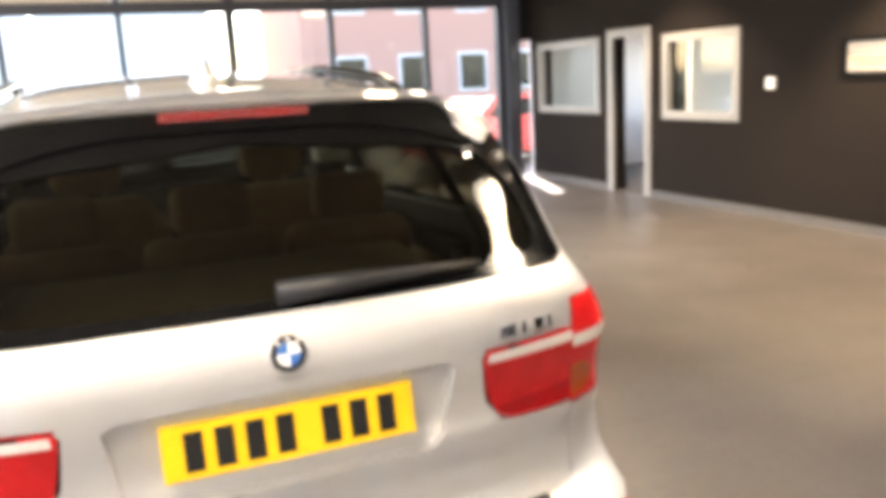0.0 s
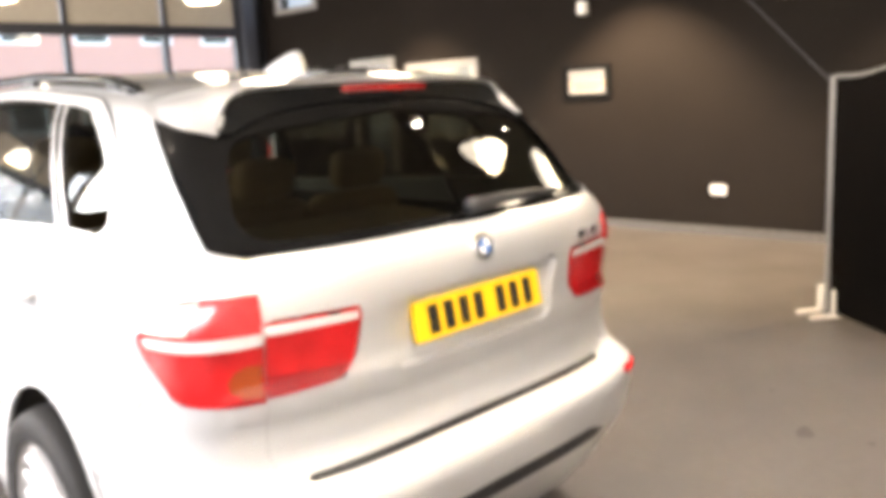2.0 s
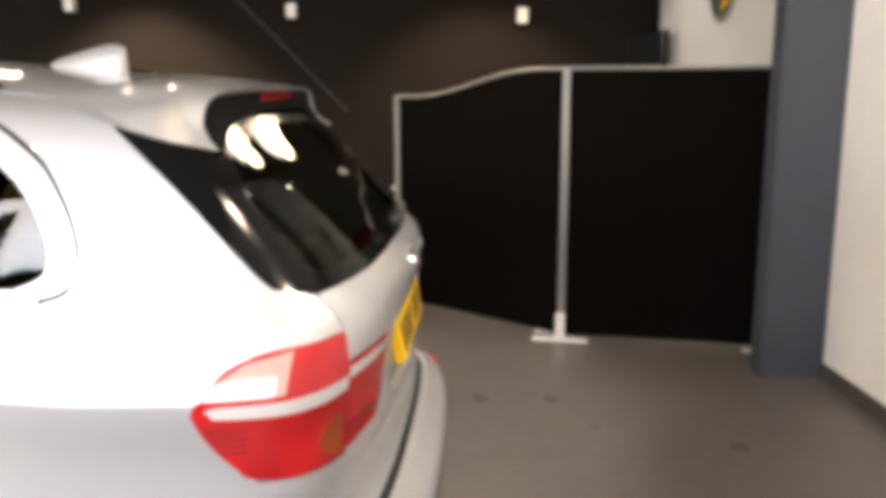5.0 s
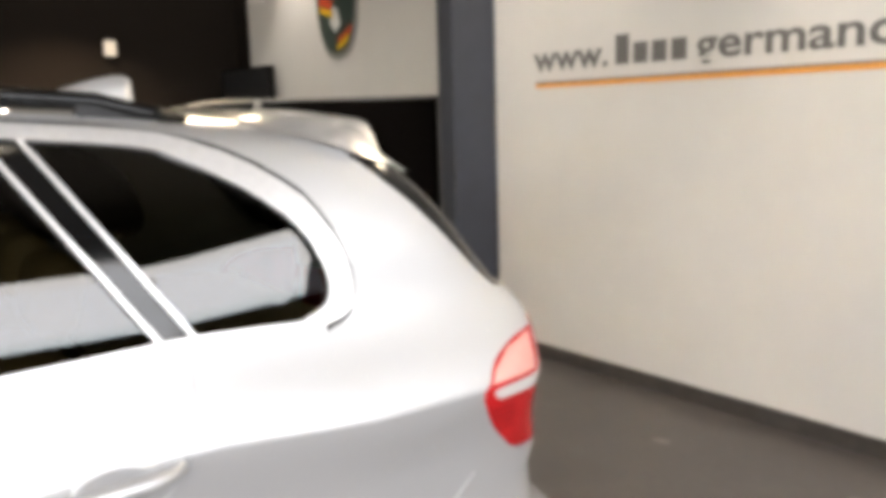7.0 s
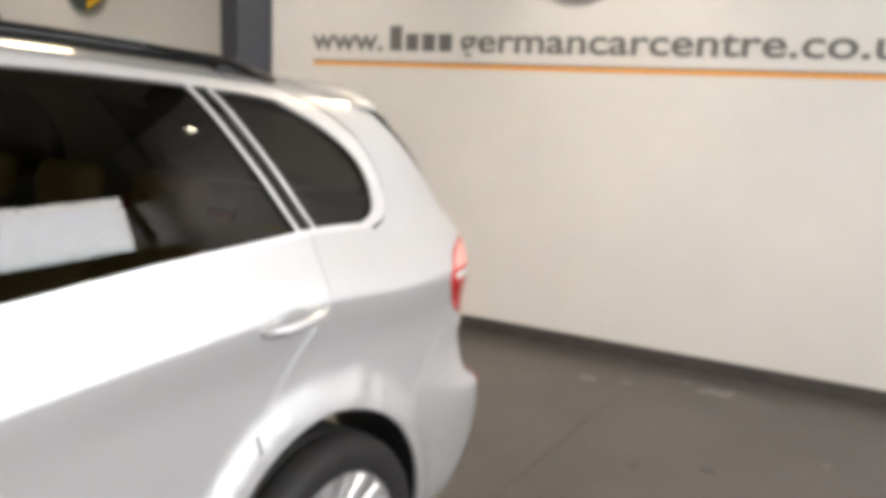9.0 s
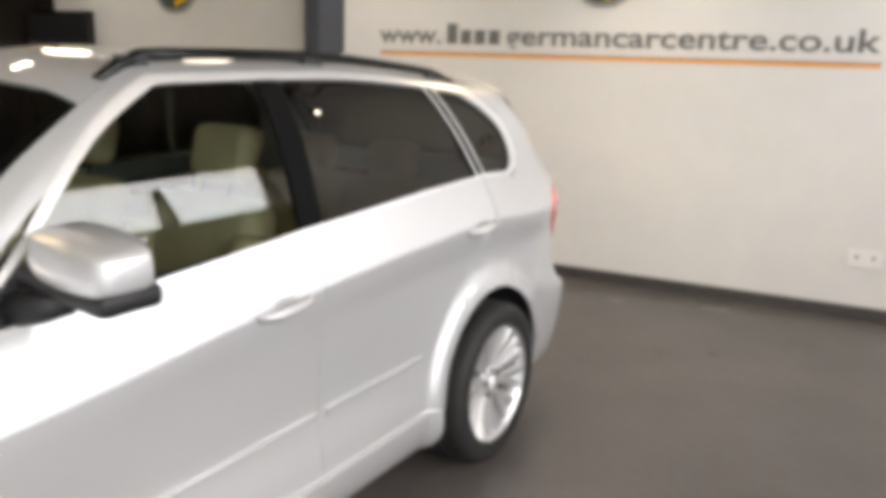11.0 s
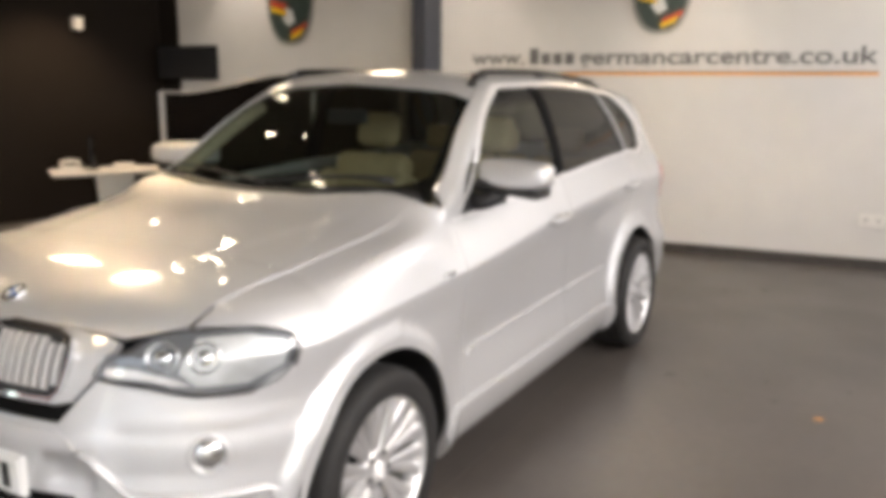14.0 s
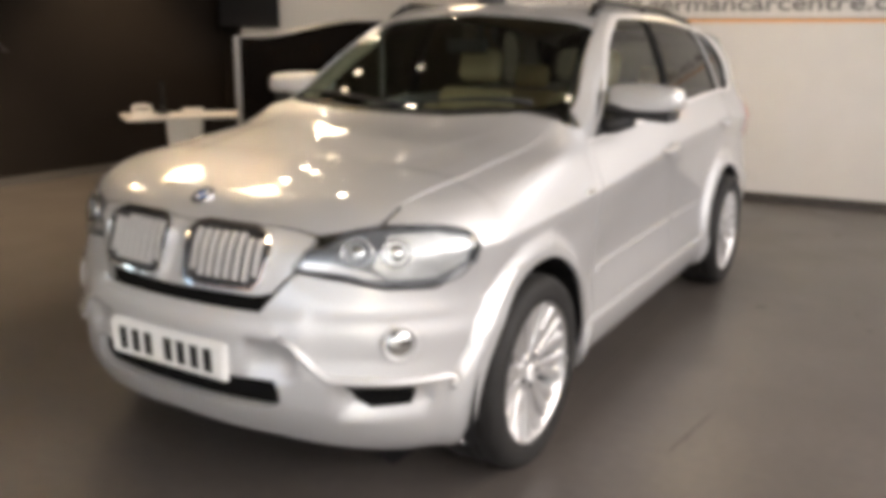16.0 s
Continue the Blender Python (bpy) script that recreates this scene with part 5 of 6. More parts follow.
b = box(-.17, .17, -.012, .012, -.03, .03, .01)
solid(b, -.06, .06, -.03, .02, -.06, .06, .015)
bmesh.ops.transform(b, matrix=pose(.37, .50, 1.02, -25), verts=b.verts)
part("wheel_boss", b, DASH, sw)
b = box(-.11, .11, -.02, .02, -.035, .035, .012)
bmesh.ops.transform(b, matrix=Matrix.Translation((0, .38, 1.52)), verts=b.verts)
part("inner_mirror", b, DASH, car, "dark inner mirror")


def cushion(x0, x1, y0, y1, z0, z1, bevel, tilt=0.0, pivot=None):
    b = bmesh.new()
    solid(b, x0, x1, y0, y1, z0, z1)
    bmesh.ops.bevel(b, geom=list(b.edges), offset=bevel, segments=4, profile=0.5, affect="EDGES")
    if tilt:
        bmesh.ops.rotate(b, cent=pivot, matrix=Matrix.Rotation(radians(tilt), 3, "X"), verts=b.verts)
    return b


def car_seat(x, y):
    s = part("front_seat", cushion(x - .25, x + .25, y - .25, y + .27, .58, .76, .06), LEATHER, car, "cream leather front seat", smooth=True)
    pv = (x, y - .25, .70)
    part("backrest", cushion(x - .25, x + .25, y - .36, y - .20, .70, 1.30, .07, 14, pv), LEATHER, s, smooth=True)
    for q in (-1, 1):
        part("side_bolster", cushion(x + q * .25 - .055, x + q * .25 + .055, y - .33, y - .13, .78, 1.18, .05, 14, pv), LEATHER, s, smooth=True)
    part("head_restraint", cushion(x - .135, x + .135, y - .34, y - .23, 1.34, 1.54, .05, 14, pv), LEATHER, s, "cream head restraint", smooth=True)
    for q in (-.06, .06):
        part("restraint_post", tube([(x + q, y - .41, 1.26), (x + q, y - .44, 1.36)], .007, 6), CHROME, s)


car_seat(-.37, .02)
car_seat(.37, .02)
rs = part("rear_bench", cushion(-.68, .68, -1.15, -.68, .58, .76, .06), LEATHER, car, "cream leather rear bench", smooth=True)
for x0, x1 in ((-.68, -.24), (-.22, .22), (.24, .68)):
    part("backrest", cushion(x0, x1, -1.26, -1.12, .72, 1.24, .06, 14, (0, -1.2, .72)), LEATHER, rs, smooth=True)
for x in (-.45, 0, .45):
    part("head_restraint", cushion(x - .125, x + .125, -1.25, -1.15, 1.26, 1.42, .045, 14, (0, -1.2, .72)), LEATHER, rs, "cream head restraint", smooth=True)
part("parcel_cover", box(-.58, .58, -2.02, -1.42, 1.14, 1.16, .006), TRIM_BEIGE, car, "beige roll-out load cover")
for sx in (1, -1):
    pts = [surface(("V", .30 + .075 * k, 55.0), -.05, sx)[0] for k in range(8)]
    part("pillar_trim", tube(pts, .035, 8), TRIM_BEIGE, car, "beige pillar lining", smooth=True)


# the tail drawn out behind the rear wheels
def drawn_out(v):
    back = ease(1.45, 1.85, -v.y) * max(ease(.60, .95, v.z), ease(1.90, 2.12, -v.y))
    level = ease(.45, .75, v.z) * (1 - ease(1.28, 1.50, v.z))
    return Vector((v.x, v.y - .045 * back, v.z - .036 * back * level))


for ob in car.children_recursive:
    if ob.data and ob.name.split(".")[0] not in ("wheel_well", "well_back") and not (ob.parent and ob.parent.name.startswith(("wheel", "hub"))):
        for v in ob.data.vertices:
            v.co = drawn_out(v.co)
# the car stands a little askew in the room
ASKEW = Matrix.Translation((0, 2.3, 0)) @ Matrix.Rotation(-.0145, 4, "Z") @ Matrix.Translation((0, -2.3, 0))
for ob in (car, rp, fp):
    ob.matrix_world = ASKEW @ ob.matrix_basis

# ---- floor covering ----
k = 0
for i in range(7):
    x0 = -6.86 + i * 2.0
    for j, (y0, y1) in enumerate(((SOUTH - .4, -.9), (-.9, 3.1), (3.1, NORTH))):
        me = mesh_of("floor_sheet", box(max(x0 + (.003 if i == 3 else .0006), WEST), min(x0 + (1.997 if i == 2 else 1.9994), EAST), y0 + .0008, y1 - .0008, -.004, 0), FLOOR_TILE)
        shared("floor_sheet", me, floor)


def patch(name, x, y, r, material, seed, stretch=1.0, turn=0.0):
    """A thin uneven mark on the floor."""
    rnd = random.Random(seed)
    bm = bmesh.new()
    ring = [bm.verts.new((x + r * stretch * math.cos(a) * math.cos(turn) * q - r * math.sin(a) * math.sin(turn) * q,
                          y + r * stretch * math.cos(a) * math.sin(turn) * q + r * math.sin(a) * math.cos(turn) * q, .0006))
            for a, q in ((math.tau * n / 14, rnd.uniform(.55, 1.15)) for n in range(14))]
    bm.faces.new(ring)
    return bm


for n, (x, y, r, s, t) in enumerate(((2.07, -2.73, .045, 1.6, .3), (2.06, -3.12, .05, 1.4, .2), (2.12, -3.0, .02, 1, 0), (1.49, -3.94, .05, 1.2, .5), (2.5, -2.4, .02, 1, 0), (1.7, -3.3, .02, 1.5, 1),
                                     (1.2, -2.9, .016, 1, 0), (2.75, -3.4, .03, 1.6, .4), (.9, -3.6, .022, 1.3, 1.1), (-1.16, .827, .011, 27, 1.43), 
                                     (-1.29, -3.55, .03, 1.3, .4), (-1.62, -1.25, .016, 1.5, .7), (-1.70, -.95, .02, 1.2, .2), (-2.05, -1.3, .012, 2, 1.2), (-1.45, 1.75, .018, 5, 1.1), (-1.9, 1.45, .012, 6, .8), (-1.1, -1.1, .03, 1.4, .4), (-1.9, -2.6, .015, 1, 0), (-2.7, -1.6, .014, 1, 0), (-1.0, -3.4, .02, 1.4, .2), (3.9, 2.2, .03, 1.2, 0), (4.8, 1.1, .025, 1.4, .6))):
    tagged(part("floor_stain", patch("floor_stain", x - .235, y + .083, r, STAIN, n, s, t), STAIN), "dark scuffed stain on the grey floor", "stain", group="floor stains")
for n, (x, y, r, s, t) in enumerate(((-1.24, -4.56, .07, 1.7, .3), (-.54, -4.33, .05, 1.5, .1), (-.75, -4.40, .03, 2, .2), (-1.05, -4.62, .025, 2, .5), (.4, -4.2, .03, 2.2, .2), (-1.9, -3.9, .02, 1.6, .2), (-2.9, -3.2, .02, 1, .3))):
    tagged(part("floor_scuff", patch("floor_scuff", x - .07, y + .05, r, PALE_SCUFF, 40 + n, s, t), PALE_SCUFF), "pale scuff on the grey floor", "scuff", group="floor scuffs")
tagged(part("litter", patch("litter", -2.17, -.72, .022, SHIELD_RED, 77, 1.3, .4), ORANGE), "small orange scrap lying on the floor", "litter")

# ---- south wall: lettering, stripe and shields ----
sign = thing("wall_sign", "grey vinyl web address over an orange stripe on cream wall", "sign")
part("stripe", box(-2.165, 1.835, SOUTH + .0, SOUTH + .004, 1.783, 1.811), ORANGE, sign, "orange stripe")
part("stripe", box(-2.165, 1.835, SOUTH + .0, SOUTH + .003, 1.811, 1.822), TEXT_GREY, sign, "thin grey stripe")


def lettering(text, x_left, x_right, z, height):
    """Flat letters on the south wall, read from inside, between two places."""
    cu = bpy.data.curves.new("letters", "FONT")
    cu.body, cu.size, cu.extrude, cu.offset = text, height, .001, .003
    ob = new("letters", cu)
    bpy.context.view_layer.update()
    me = bpy.data.meshes.new_from_object(ob.evaluated_get(bpy.context.evaluated_depsgraph_get()))
    bpy.data.objects.remove(ob)
    co = np.array([v.co[:] for v in me.vertices])
    w0, w1 = co[:, 0].min(), co[:, 0].max()
    s = abs(x_left - x_right) / (w1 - w0)
    for v in me.vertices:
        v.co = Vector((x_left - (v.co.x - w0) * s, SOUTH + .003 + v.co.z, z + v.co.y * 1.34))
    me.flip_normals()
    me.materials.append(TEXT_GREY)
    ob = new("letters", me)
    ob.parent = sign
    return ob


lettering("www.", 1.85, 1.235, 1.892, .165)
for k in range(4):
    x = 1.175 - k * .130
    top = 2.060 if k == 0 else 2.008
    part("bar", box(x - .098, x, SOUTH, SOUTH + .003, 1.892, top), TEXT_GREY, sign)
lettering("germancarcentre.co.uk", .632, -2.155, 1.892, .165)


def shield(x, w, h, z0):
    """A crest in plain shapes: dark shield, grey rim, coloured bands."""
    s = thing("wall_shield", "dark green heraldic shield with red and yellow bands", "shield", (x, SOUTH, z0), group="wall shields")
    def outline(k):
        pts = []
        for f in np.linspace(0, 1, 9):
            pts.append((-w / 2 * k * math.cos(f * math.pi / 2) ** .75, h * .62 * (1 - math.sin(f * math.pi / 2)) + (1 - k) * h * .5))
        pts = pts + [(-a, b) for a, b in pts[-2::-1]]
        top = [(w / 2 * k, h * (1 - (1 - k) * .5)), (0, h * (1.03 - (1 - k) * .5)), (-w / 2 * k, h * (1 - (1 - k) * .5))]
        return pts + top
    part("rim", plate(outline(1), .018), SHIELD_GREY, s, "grey rim")
    part("field", plate(outline(.9), .022), SHIELD_GREEN, s)
    def piece(name, pts, mat, d):
        part(name, plate([(a * w, b * h) for a, b in pts], d), mat, s)
    piece("band", [(-.36, .62), (.36, .62), (.36, .74), (-.36, .74)], SHIELD_GREY, .024)
    piece("band", [(.08, .44), (.40, .50), (.40, .58), (.08, .52)], SHIELD_RED, .024)
    piece("band", [(.08, .37), (.38, .43), (.40, .49), (.08, .43)], SHIELD_YELLOW, .0245)
    piece("band", [(-.34, .22), (-.05, .12), (-.02, .18), (-.36, .29)], SHIELD_RED, .024)
    piece("band", [(-.24, .14), (-.02, .07), (0, .12), (-.30, .22)], SHIELD_YELLOW, .0245)
    piece("bird", [(-.10, .30), (.04, .24), (.16, .34), (.06, .40), (.12, .48), (-.04, .44)], SHIELD_WHITE, .024)
    piece("letter_bar", [(-.30, .82), (.30, .82), (.30, .92), (-.30, .92)], SHIELD_WHITE, .024)


shield(-.185, .61, .80, 2.183)
shield(4.26, .70, .95, 2.132)


def socket(name, label, place, face, w=.15, h=.088):
    s = thing(name, label, "socket", place)
    m = Matrix.Rotation(radians(face), 4, "Z")
    b = box(-w / 2, w / 2, 0, .012, -h / 2, h / 2, .004)
    bmesh.ops.transform(b, matrix=m, verts=b.verts)
    part("faceplate", b, WHITE_PLASTIC, s)
    for q in (-1, 1):
        b = box(q * w * .25 - .012, q * w * .25 + .012, .012, .017, -.008, .018, .002)
        bmesh.ops.transform(b, matrix=m, verts=b.verts)
        part("rocker", b, FRAME_WHITE, s)


socket("wall_socket", "white double socket low on the cream wall", (-2.24, SOUTH, .454), 0, .22, .13)
socket("wall_socket", "white double socket on the dark grey wall", (EAST, -.006, .478), 90, .17, .10)
socket("light_switch", "pale square light switch on the grey wall", (EAST, 2.838, 1.447), 90, .13, .12)

# framed notice on the grey wall
fr = thing("picture_frame", "black framed pale notice on the dark grey wall", "picture", (EAST, 1.61, 1.675))
for nm, b in (("frame_rail", (-.335, .335, .135, .19)), ("frame_rail", (-.335, .335, -.19, -.135)), ("frame_stile", (-.335, -.25, -.135, .135)), ("frame_stile", (.25, .335, -.135, .135))):
    part(nm, box(-.03, 0, b[0], b[1], b[2], b[3], .005), INTAKE, fr)
part("sheet", box(-.014, -.006, -.25, .25, -.135, .135), FRAME_WHITE, fr, "pale printed sheet")
for z, w, mat in ((.09, .20, TEXT_GREY), (.04, .24, TEXT_GREY), (-.02, .22, ORANGE), (-.07, .16, ORANGE)):
    part("text_bar", box(-.0155, -.014, -w, w, z - .012, z + .012), mat, fr)

# cable run up the grey wall
cable = tube([(EAST - .006, -.05, 2.62), (EAST - .006, -.45, 2.22), (EAST - .006, -1.02, 1.63), (EAST - .006, -1.25, 1.40)], .006, 6)
tagged(part("wall_cable", cable, GREY_PLASTIC), "thin grey cable slanting down the wall", "cable")
tagged(part("door_bell", box(5.95, 6.00, NORTH - .20, NORTH - .165, 1.9, 2.12, .008), GREY_PLASTIC), "small grey intercom on the corner post", "intercom")

# ---- column, screens, desk, television ----
col = thing("steel_column", "blue grey painted steel column before the cream wall", "column")
part("flange", box(2.225, 2.40, -4.285, -4.265, 0, TOP, .004), STEEL_BLUE, col)
part("flange", box(2.225, 2.40, -4.62, -4.60, 0, TOP, .004), STEEL_BLUE, col)
part("casing", box(2.235, 2.39, -4.60, -4.285, 0, TOP), STEEL_BLUE, col)


def divider(a, b, za, zb, wave):
    """A cloth screen between two posts; its top edge sweeps up from za to zb."""
    s = thing("partition_screen", "black cloth partition screen with a grey edge", "screen", (a[0], a[1], 0), math.degrees(math.atan2(b[1] - a[1], b[0] - a[0])), group="partition screens")
    L = math.hypot(b[0] - a[0], b[1] - a[1])
    top = [(L * f, za + (zb - za) * (ease(.12, .85, f) if wave else 1)) for f in np.linspace(0, 1, 25)]
    part("cloth", plate([(0.01, .03), (L - .01, .03)] + [(min(max(x, .01), L - .01), z) for x, z in top[::-1]], .034, pose(0, -.017, 0)), FABRIC_BLACK, s, "black cloth")
    part("top_edge", tube([(x, 0, z + .004) for x, z in top], .016, 8), SCREEN_METAL, s, "grey top edge", smooth=True)
    return s


A, B, C = (3.86, -2.03), (2.95, -3.19), (2.74, -4.50)
divider(A, B, 1.575, 1.755, True)
divider(B, C, 1.755, 1.755, False)


def post(p, h, face):
    s = thing("screen_post", "grey upright post with white feet", "post", (p[0], p[1], 0), face, group="screen posts")
    part("upright", box(-.024, .024, -.024, .024, 0.0, h, .006), SCREEN_METAL, s)
    for q in (-1, 1):
        f = bmesh.new()
        solid(f, q * .085 - .014, q * .085 + .014, -.03, .03, 0, .19, .004)
        solid(f, q * .085 - .014, q * .085 + .014, -.18, .18, 0, .022, .004)
        part("foot", f, WHITE_PLASTIC, s, "white foot")


post(A, 1.590, 50)
post(B, 1.77, -10)
post(C, 1.77, -10)

desk = thing("desk", "white desk with a tapered slab leg behind the black screens", "desk", (5.2, -2.5, 0), 58)
part("desktop", box(-.78, .62, -.30, .30, .703, .735, .006), DESK_WHITE, desk)
part("slab_leg", plate([(-.17, 0), (.13, 0), (.17, .703), (-.23, .703)], .06, pose(0, -.03, 0)), DESK_WHITE, desk)
ph = thing("telephone", "pale desk telephone with handset", "telephone", (5.42, -2.15, .735), 40)
part("base", box(-.09, .09, -.10, .10, 0, .045, .012), WHITE_PLASTIC, ph)
part("handset", tube([(-.10, 0, .05), (-.09, 0, .09), (0, 0, .105), (.09, 0, .09), (.10, 0, .05)], .02, 8), WHITE_PLASTIC, ph, smooth=True)
mo = thing("monitor", "black flat monitor on a stand", "monitor", (5.30, -2.34, .735), -42)
part("screen_panel", box(-.22, .22, -.015, .015, .10, .38, .006), BLACK_GLOSS, mo)
part("stand", box(-.02, .02, -.02, .02, 0, .14, .004), BLACK_PLASTIC, mo)
part("stand_foot", box(-.10, .10, -.07, .07, 0, .012, .004), BLACK_PLASTIC, mo)
bk = thing("paper_stack", "stack of pale papers on the desk", "paper", (5.13, -2.61, .735), 50)
part("sheets", box(-.11, .11, -.08, .08, 0, .06, .004), DESK_WHITE, bk)
tv = thing("television", "black flat television on a corner wall bracket", "television", (5.80, -4.22, 1.93), 10)
part("casing", box(-.50, .38, -.03, .04, -.215, .215, .01), BLACK_GLOSS, tv)
part("bezel", box(-.48, .36, .04, .044, -.195, .195), BLACK_PLASTIC, tv)
part("bracket", tube([(0, -.03, 0), (.02, -.22, 0)], .025, 8), BLACK_PLASTIC, tv)
em = thing("emergency_light", "white emergency light box with a green glow", "lamp", (5.75, SOUTH, 2.92))
part("box", box(-.10, .10, 0, .07, -.14, .14, .01), WHITE_PLASTIC, em)
part("indicator", box(-.02, .02, .07, .076, .06, .09), glow("green_led", (.1, 1, .2), 1.0), em, "green indicator")

# ---- lamps ----
def pendant(x, y, z=2.62, power=1.8, colour=WARM):
    p = thing("pendant_lamp", "white glowing dome pendant lamp on a cable", "lamp", (x, y, z), group="pendant lamps")
    dome = [(.185, -.10), (.186, -.085), (.182, -.02), (.165, .06), (.13, .12), (.075, .155), (.025, .165), (.022, .20), (0, .20)]
    part("shade", lathe(dome, 32), PENDANT_WHITE, p, "white lit dome shade", smooth=True)
    bl = part("bulb", lathe([(0, -.06), (.045, -.04), (.05, 0), (.03, .06), (.02, .10)], 16), BULB, p, smooth=True)
    part("cable", tube([(0, 0, .20), (0, 0, TOP - z)], .006, 6), BLACK_PLASTIC, p)
    lamp("pendant_light", "SPOT", (x, y, z - .11), power, colour, .10, (x, y, 0), 125)


AMBER_LIGHT = (1.0, .78, .55)
# the last two are added out of view, set strong to brighten the west floor
for x, y, power, colour in ((.89, 4.16, .7, WARM), (3.60, 5.20, .5, AMBER_LIGHT), (3.15, 1.35, .3, AMBER_LIGHT), (1.65, -2.5, 3.5, (1.0, .95, .88)), (3.2, -2.4, 1.2, (1.0, .88, .72)), (-.6, -3.2, 5, (1.0, .97, .93)),
                            (2.75, .4, .3, AMBER_LIGHT), (1.5, .9, .4, AMBER_LIGHT), (-2.6, 4.9, 5.0, (1.0, .95, .87)), (-3.6, 1.0, 24, (1.0, .95, .87))):
    pendant(x, y, {.89: 2.77, 3.60: 2.99}.get(x, 2.62), power, colour)


def downlight(x, y, z, aim, power, cone, hue=(1.0, .80, .56)):
    """A small spotlight under a ceiling rail."""
    d = thing("spotlight", "small grey ceiling spotlight with a bright face", "lamp", (x, y, z), group="ceiling spotlights")
    v = (Vector(aim) - Vector((x, y, z))).normalized()
    m = v.to_track_quat("Z", "Y").to_matrix().to_4x4()
    b = lathe([(.0, -.09), (.035, -.09), (.045, -.05), (.048, .0), (.042, .002)], 20)
    bmesh.ops.transform(b, matrix=m, verts=b.verts)
    part("housing", b, GREY_PLASTIC, d, smooth=True)
    b = lathe([(.042, -.004), (0, -.004)], 20)
    bmesh.ops.transform(b, matrix=m, verts=b.verts)
    part("face", b, BULB, d, "bright lamp face")
    part("stem", tube([(0, 0, .05), (0, 0, TOP - z)], .008, 6), GREY_PLASTIC, d)
    if power:
        o = Vector((x, y, z)) + v * .02
        lamp("spot", "SPOT", tuple(o), power, hue, .03, tuple(o + v), cone)


for y, power in ((4.15, 48), (.85, 130), (-2.60, 54)):
    downlight(5.30, y, 3.40, (5.45, y, 0), power, 98)
for x in (4.9, 1.75, -.6, -3.0):
    downlight(x, -4.03, 3.5, (x, -4.18, 0), 7, 84, (1.0, .93, .84))
for x, y in ((2.6, -.4), (3.9, -.4), (1.4, .2), (-.2, 1.75), (3.4, -1.9), (2.9, -1.4), (-.75, 1.4), (-1.1, -.4), (-2.4, -.4), (-1.3, -1.5)):
    downlight(x, y, 3.5, (0, 1.6, 1.0), 0, 0)
downlight(1.9, -1.9, 3.5, (1.75, -1.95, 0), 58, 62, (1.0, .96, .90))
for y, z in ((1.62, 2.50), (-.70, 2.42), (-3.07, 2.36)):
    w = thing("wall_lamp", "small white square wall lamp", "lamp", (EAST, y, z), group="wall lamps")
    part("box", box(-.09, 0, -.05, .05, -.07, .07, .008), WHITE_PLASTIC, w)
    part("arm", box(-.03, 0, -.02, .02, .07, .10, .004), GREY_PLASTIC, w)

# the lettered wall runs a little askew to the others
TURNED = Matrix.Translation((0, SOUTH, 0)) @ Matrix.Rotation(.060, 4, "Z") @ Matrix.Translation((0, -SOUTH, 0))
for ob in list(scene.collection.all_objects):
    if not ob.parent and ob.name.split(".")[0] in ("wall_south", "wall_south_corner", "skirting_south", "wall_sign", "wall_shield", "emergency_light") or (ob.name.startswith("wall_socket") and ob.location.y < -4):
        ob.matrix_world = TURNED @ ob.matrix_basis

# daylight standing in the glazed openings
def daylight(name, place, target, w, h, power):
    d = bpy.data.lights.new(name, "AREA")
    d.shape, d.size, d.size_y, d.energy, d.color = "RECTANGLE", w, h, power, (1.0, .98, .955)
    ob = new(name, d)
    ob.matrix_world = look(place, target)


daylight("daylight_west", (WEST + .1, 3.9, 2.96), (0, 3.9, 1.7), 5.6, 1.05, 66)
daylight("daylight_west", (WEST + .1, -1.7, 2.96), (0, -1.7, 1.7), 5.6, 1.05, 36)
daylight("daylight_north", (-1.6, NORTH - .1, 1.35), (-1.6, 0, 1.0), 7, 2.3, 6)

daylight("daylight_office", (EAST + 2.9, 4.0, 1.65), (EAST, 4.0, 1.5), 5, 1.2, 5)

# ---- outside ----
def parked_car(x, y, turn, paint, label):
    c = thing("parked_car", label, "car", (x, y, -.14), turn, group="parked cars")
    side = [(-2.1, .30), (-2.12, .70), (-1.9, .92), (-1.2, .98), (-.75, 1.40), (.75, 1.44), (1.35, 1.02), (2.0, .88), (2.12, .60), (2.08, .30)]
    b = plate(side, 1.66, pose(0, -.83, 0))
    bmesh.ops.bevel(b, geom=[e for e in b.edges if abs(e.verts[0].co.y - e.verts[1].co.y) < .01], offset=.06, segments=2, affect="EDGES")
    part("body", b, paint, c, smooth=False)
    for q in (-.842, .842):
        part("side_window", plate([(-.95, 1.02), (-.66, 1.34), (.68, 1.37), (1.10, 1.02)], .01, pose(0, q - .005, 0)), BLACK_GLOSS, c)
        for wx in (-1.28, 1.30):
            w = part("wheel", lathe([(0, -.10), (.24, -.10), (.31, -.08), (.31, .08), (0, .10)], 24, "y"), RUBBER, c)
            w.matrix_basis = pose(wx, q * .93, .31)
    return c


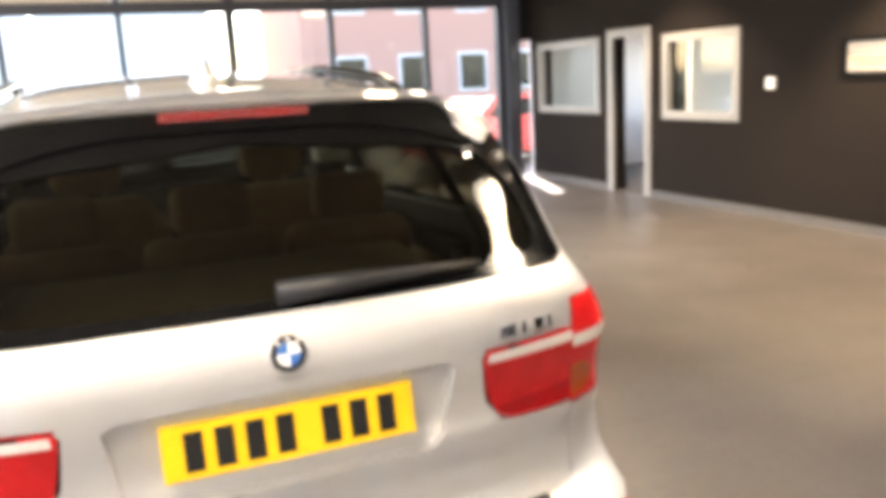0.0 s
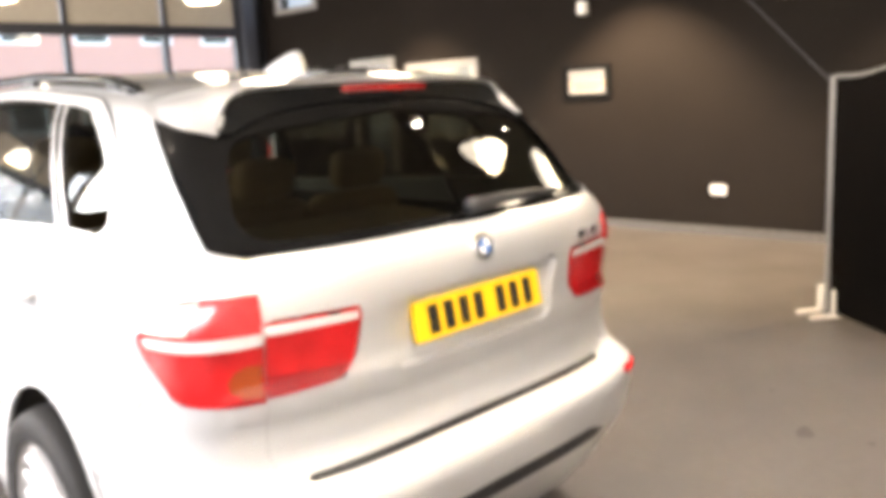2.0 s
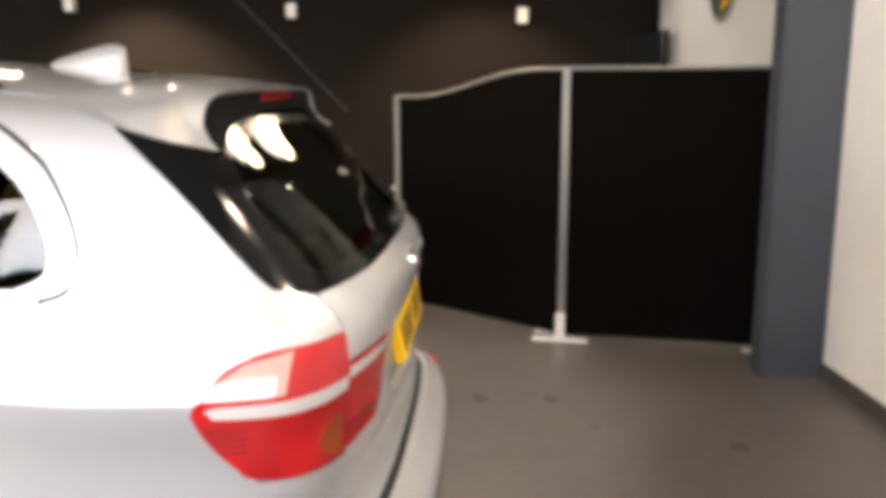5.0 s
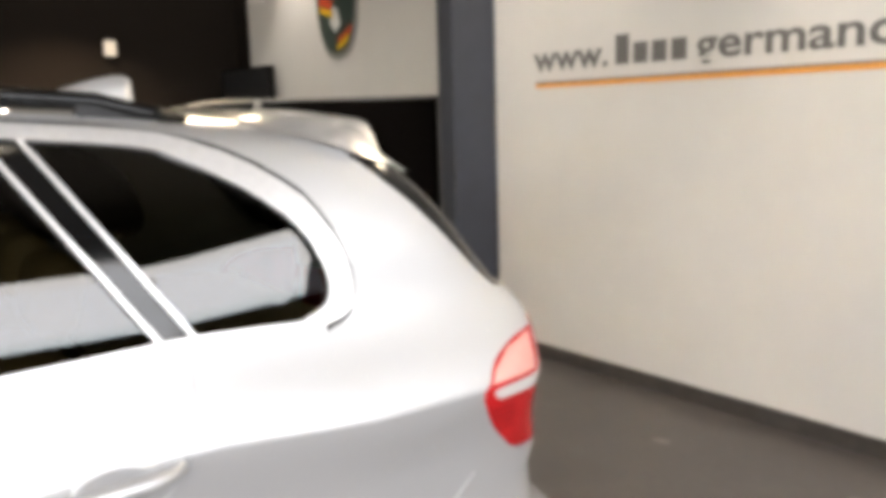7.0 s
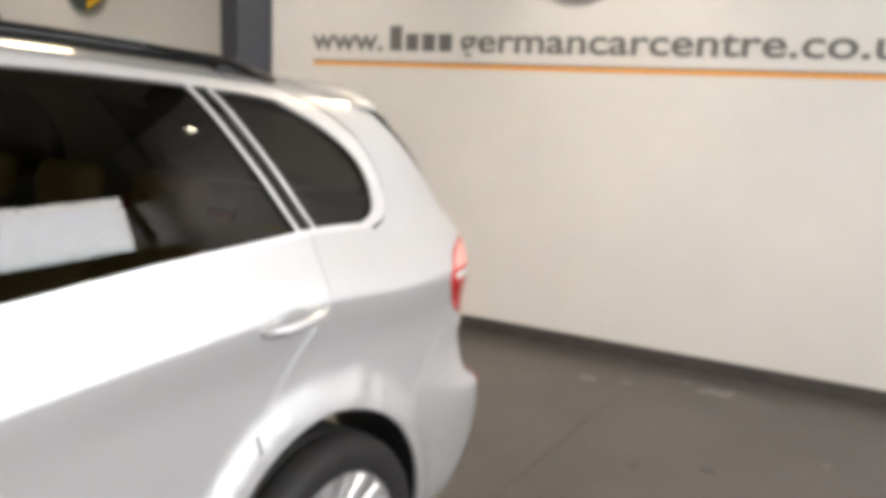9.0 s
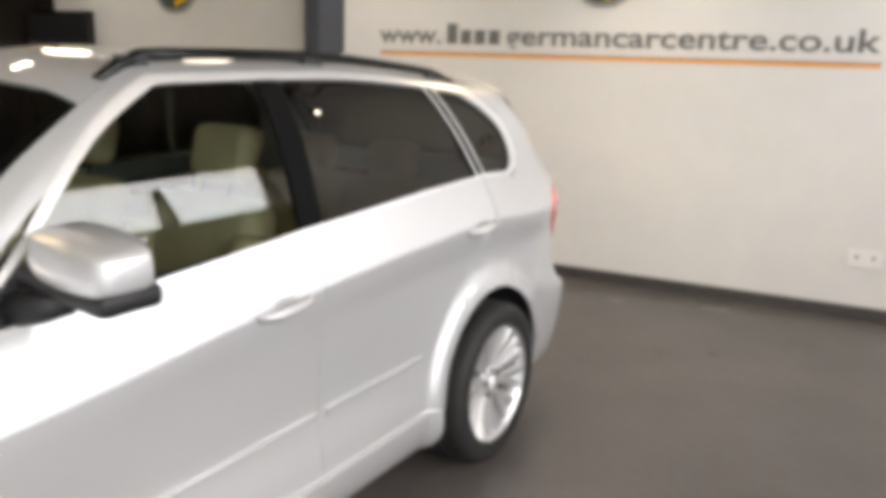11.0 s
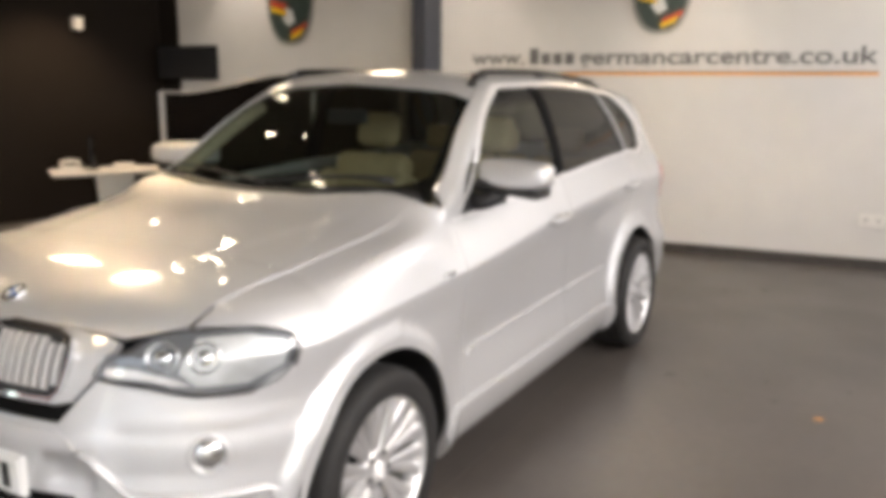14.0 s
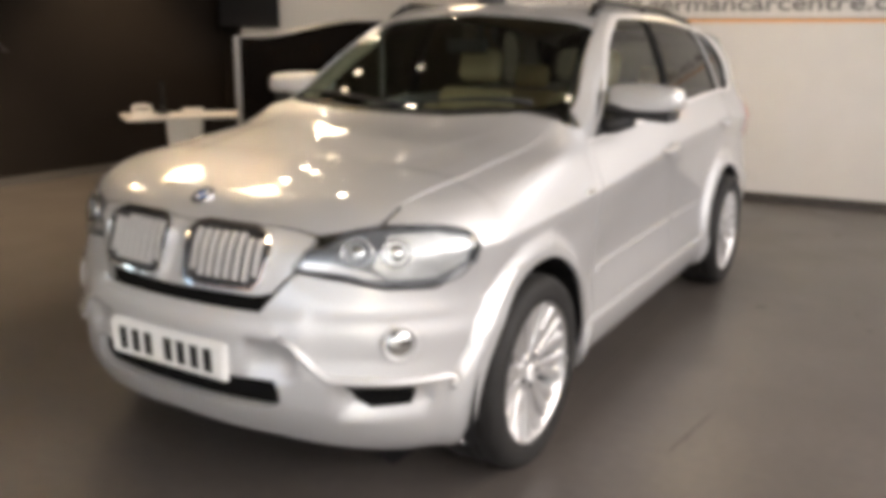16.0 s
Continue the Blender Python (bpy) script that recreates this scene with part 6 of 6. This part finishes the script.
parked_car(7.6, 11.5, 8, OUT_CAR_RED, "red hatchback parked on the yard")
parked_car(2.0, 13.5, 4, OUT_CAR_GREY, "silver grey saloon parked on the yard")
parked_car(-4.0, 12.5, -6, OUT_CAR_GREY, "silver grey saloon parked on the yard")
ho = thing("brick_building", "red brick building with white windows across the yard", "building", (17, 30, -.14))
part("wall", box(-9, 9, 0, 8, 0, 8), BRICK_RED, ho)
part("roof", plate([(-9.4, 8), (9.4, 8), (8.2, 10.4), (-8.2, 10.4)], 8.6, pose(0, -.3, 0)), ASPHALT, ho)
for i in range(6):
    for j in range(2):
        w = part("window", box(-7.6 + i * 2.8, -6.2 + i * 2.8, -.05, .05, 1.2 + j * 3.4, 2.9 + j * 3.4), OUT_WHITE, ho)
        part("pane", box(-7.5 + i * 2.8, -6.3 + i * 2.8, -.08, -.052, 1.3 + j * 3.4, 2.8 + j * 3.4), BLACK_GLOSS, w)
wu = thing("white_unit", "pale rendered industrial unit across the yard", "building", (-6, 34, -.14))
part("wall", box(-11, 11, 0, 8, 0, 6.5), OUT_WHITE, wu)
part("shutter", box(-3, 1, -.06, .02, 0, 4), SHIELD_GREY, wu)
part("roof", box(-11.3, 11.3, -.3, 8.3, 6.5, 6.8), ASPHALT, wu)
rnd = random.Random(5)
vs, fs = [], []
for k in range(2600):
    c = Vector((rnd.uniform(-9, 3.4), 20 + rnd.gauss(0, .35), rnd.uniform(0, 1.5) + .25 * math.sin(k * .7)))
    a = Vector((rnd.gauss(0, 1), rnd.gauss(0, 1), rnd.gauss(0, 1))).normalized() * .11
    b2 = a.cross(Vector((rnd.gauss(0, 1), rnd.gauss(0, 1), rnd.gauss(0, 1)))).normalized() * .07
    n0 = len(vs)
    vs += [tuple(c - a), tuple(c + b2), tuple(c + a), tuple(c - b2)]
    fs.append((n0, n0 + 1, n0 + 2, n0 + 3))
me = bpy.data.meshes.new("hedge")
me.from_pydata(vs, [], fs)
me.materials.append(LEAF)
tagged(new("hedge", me), "clipped green hedge beyond the yard", "hedge", kind="stuff")
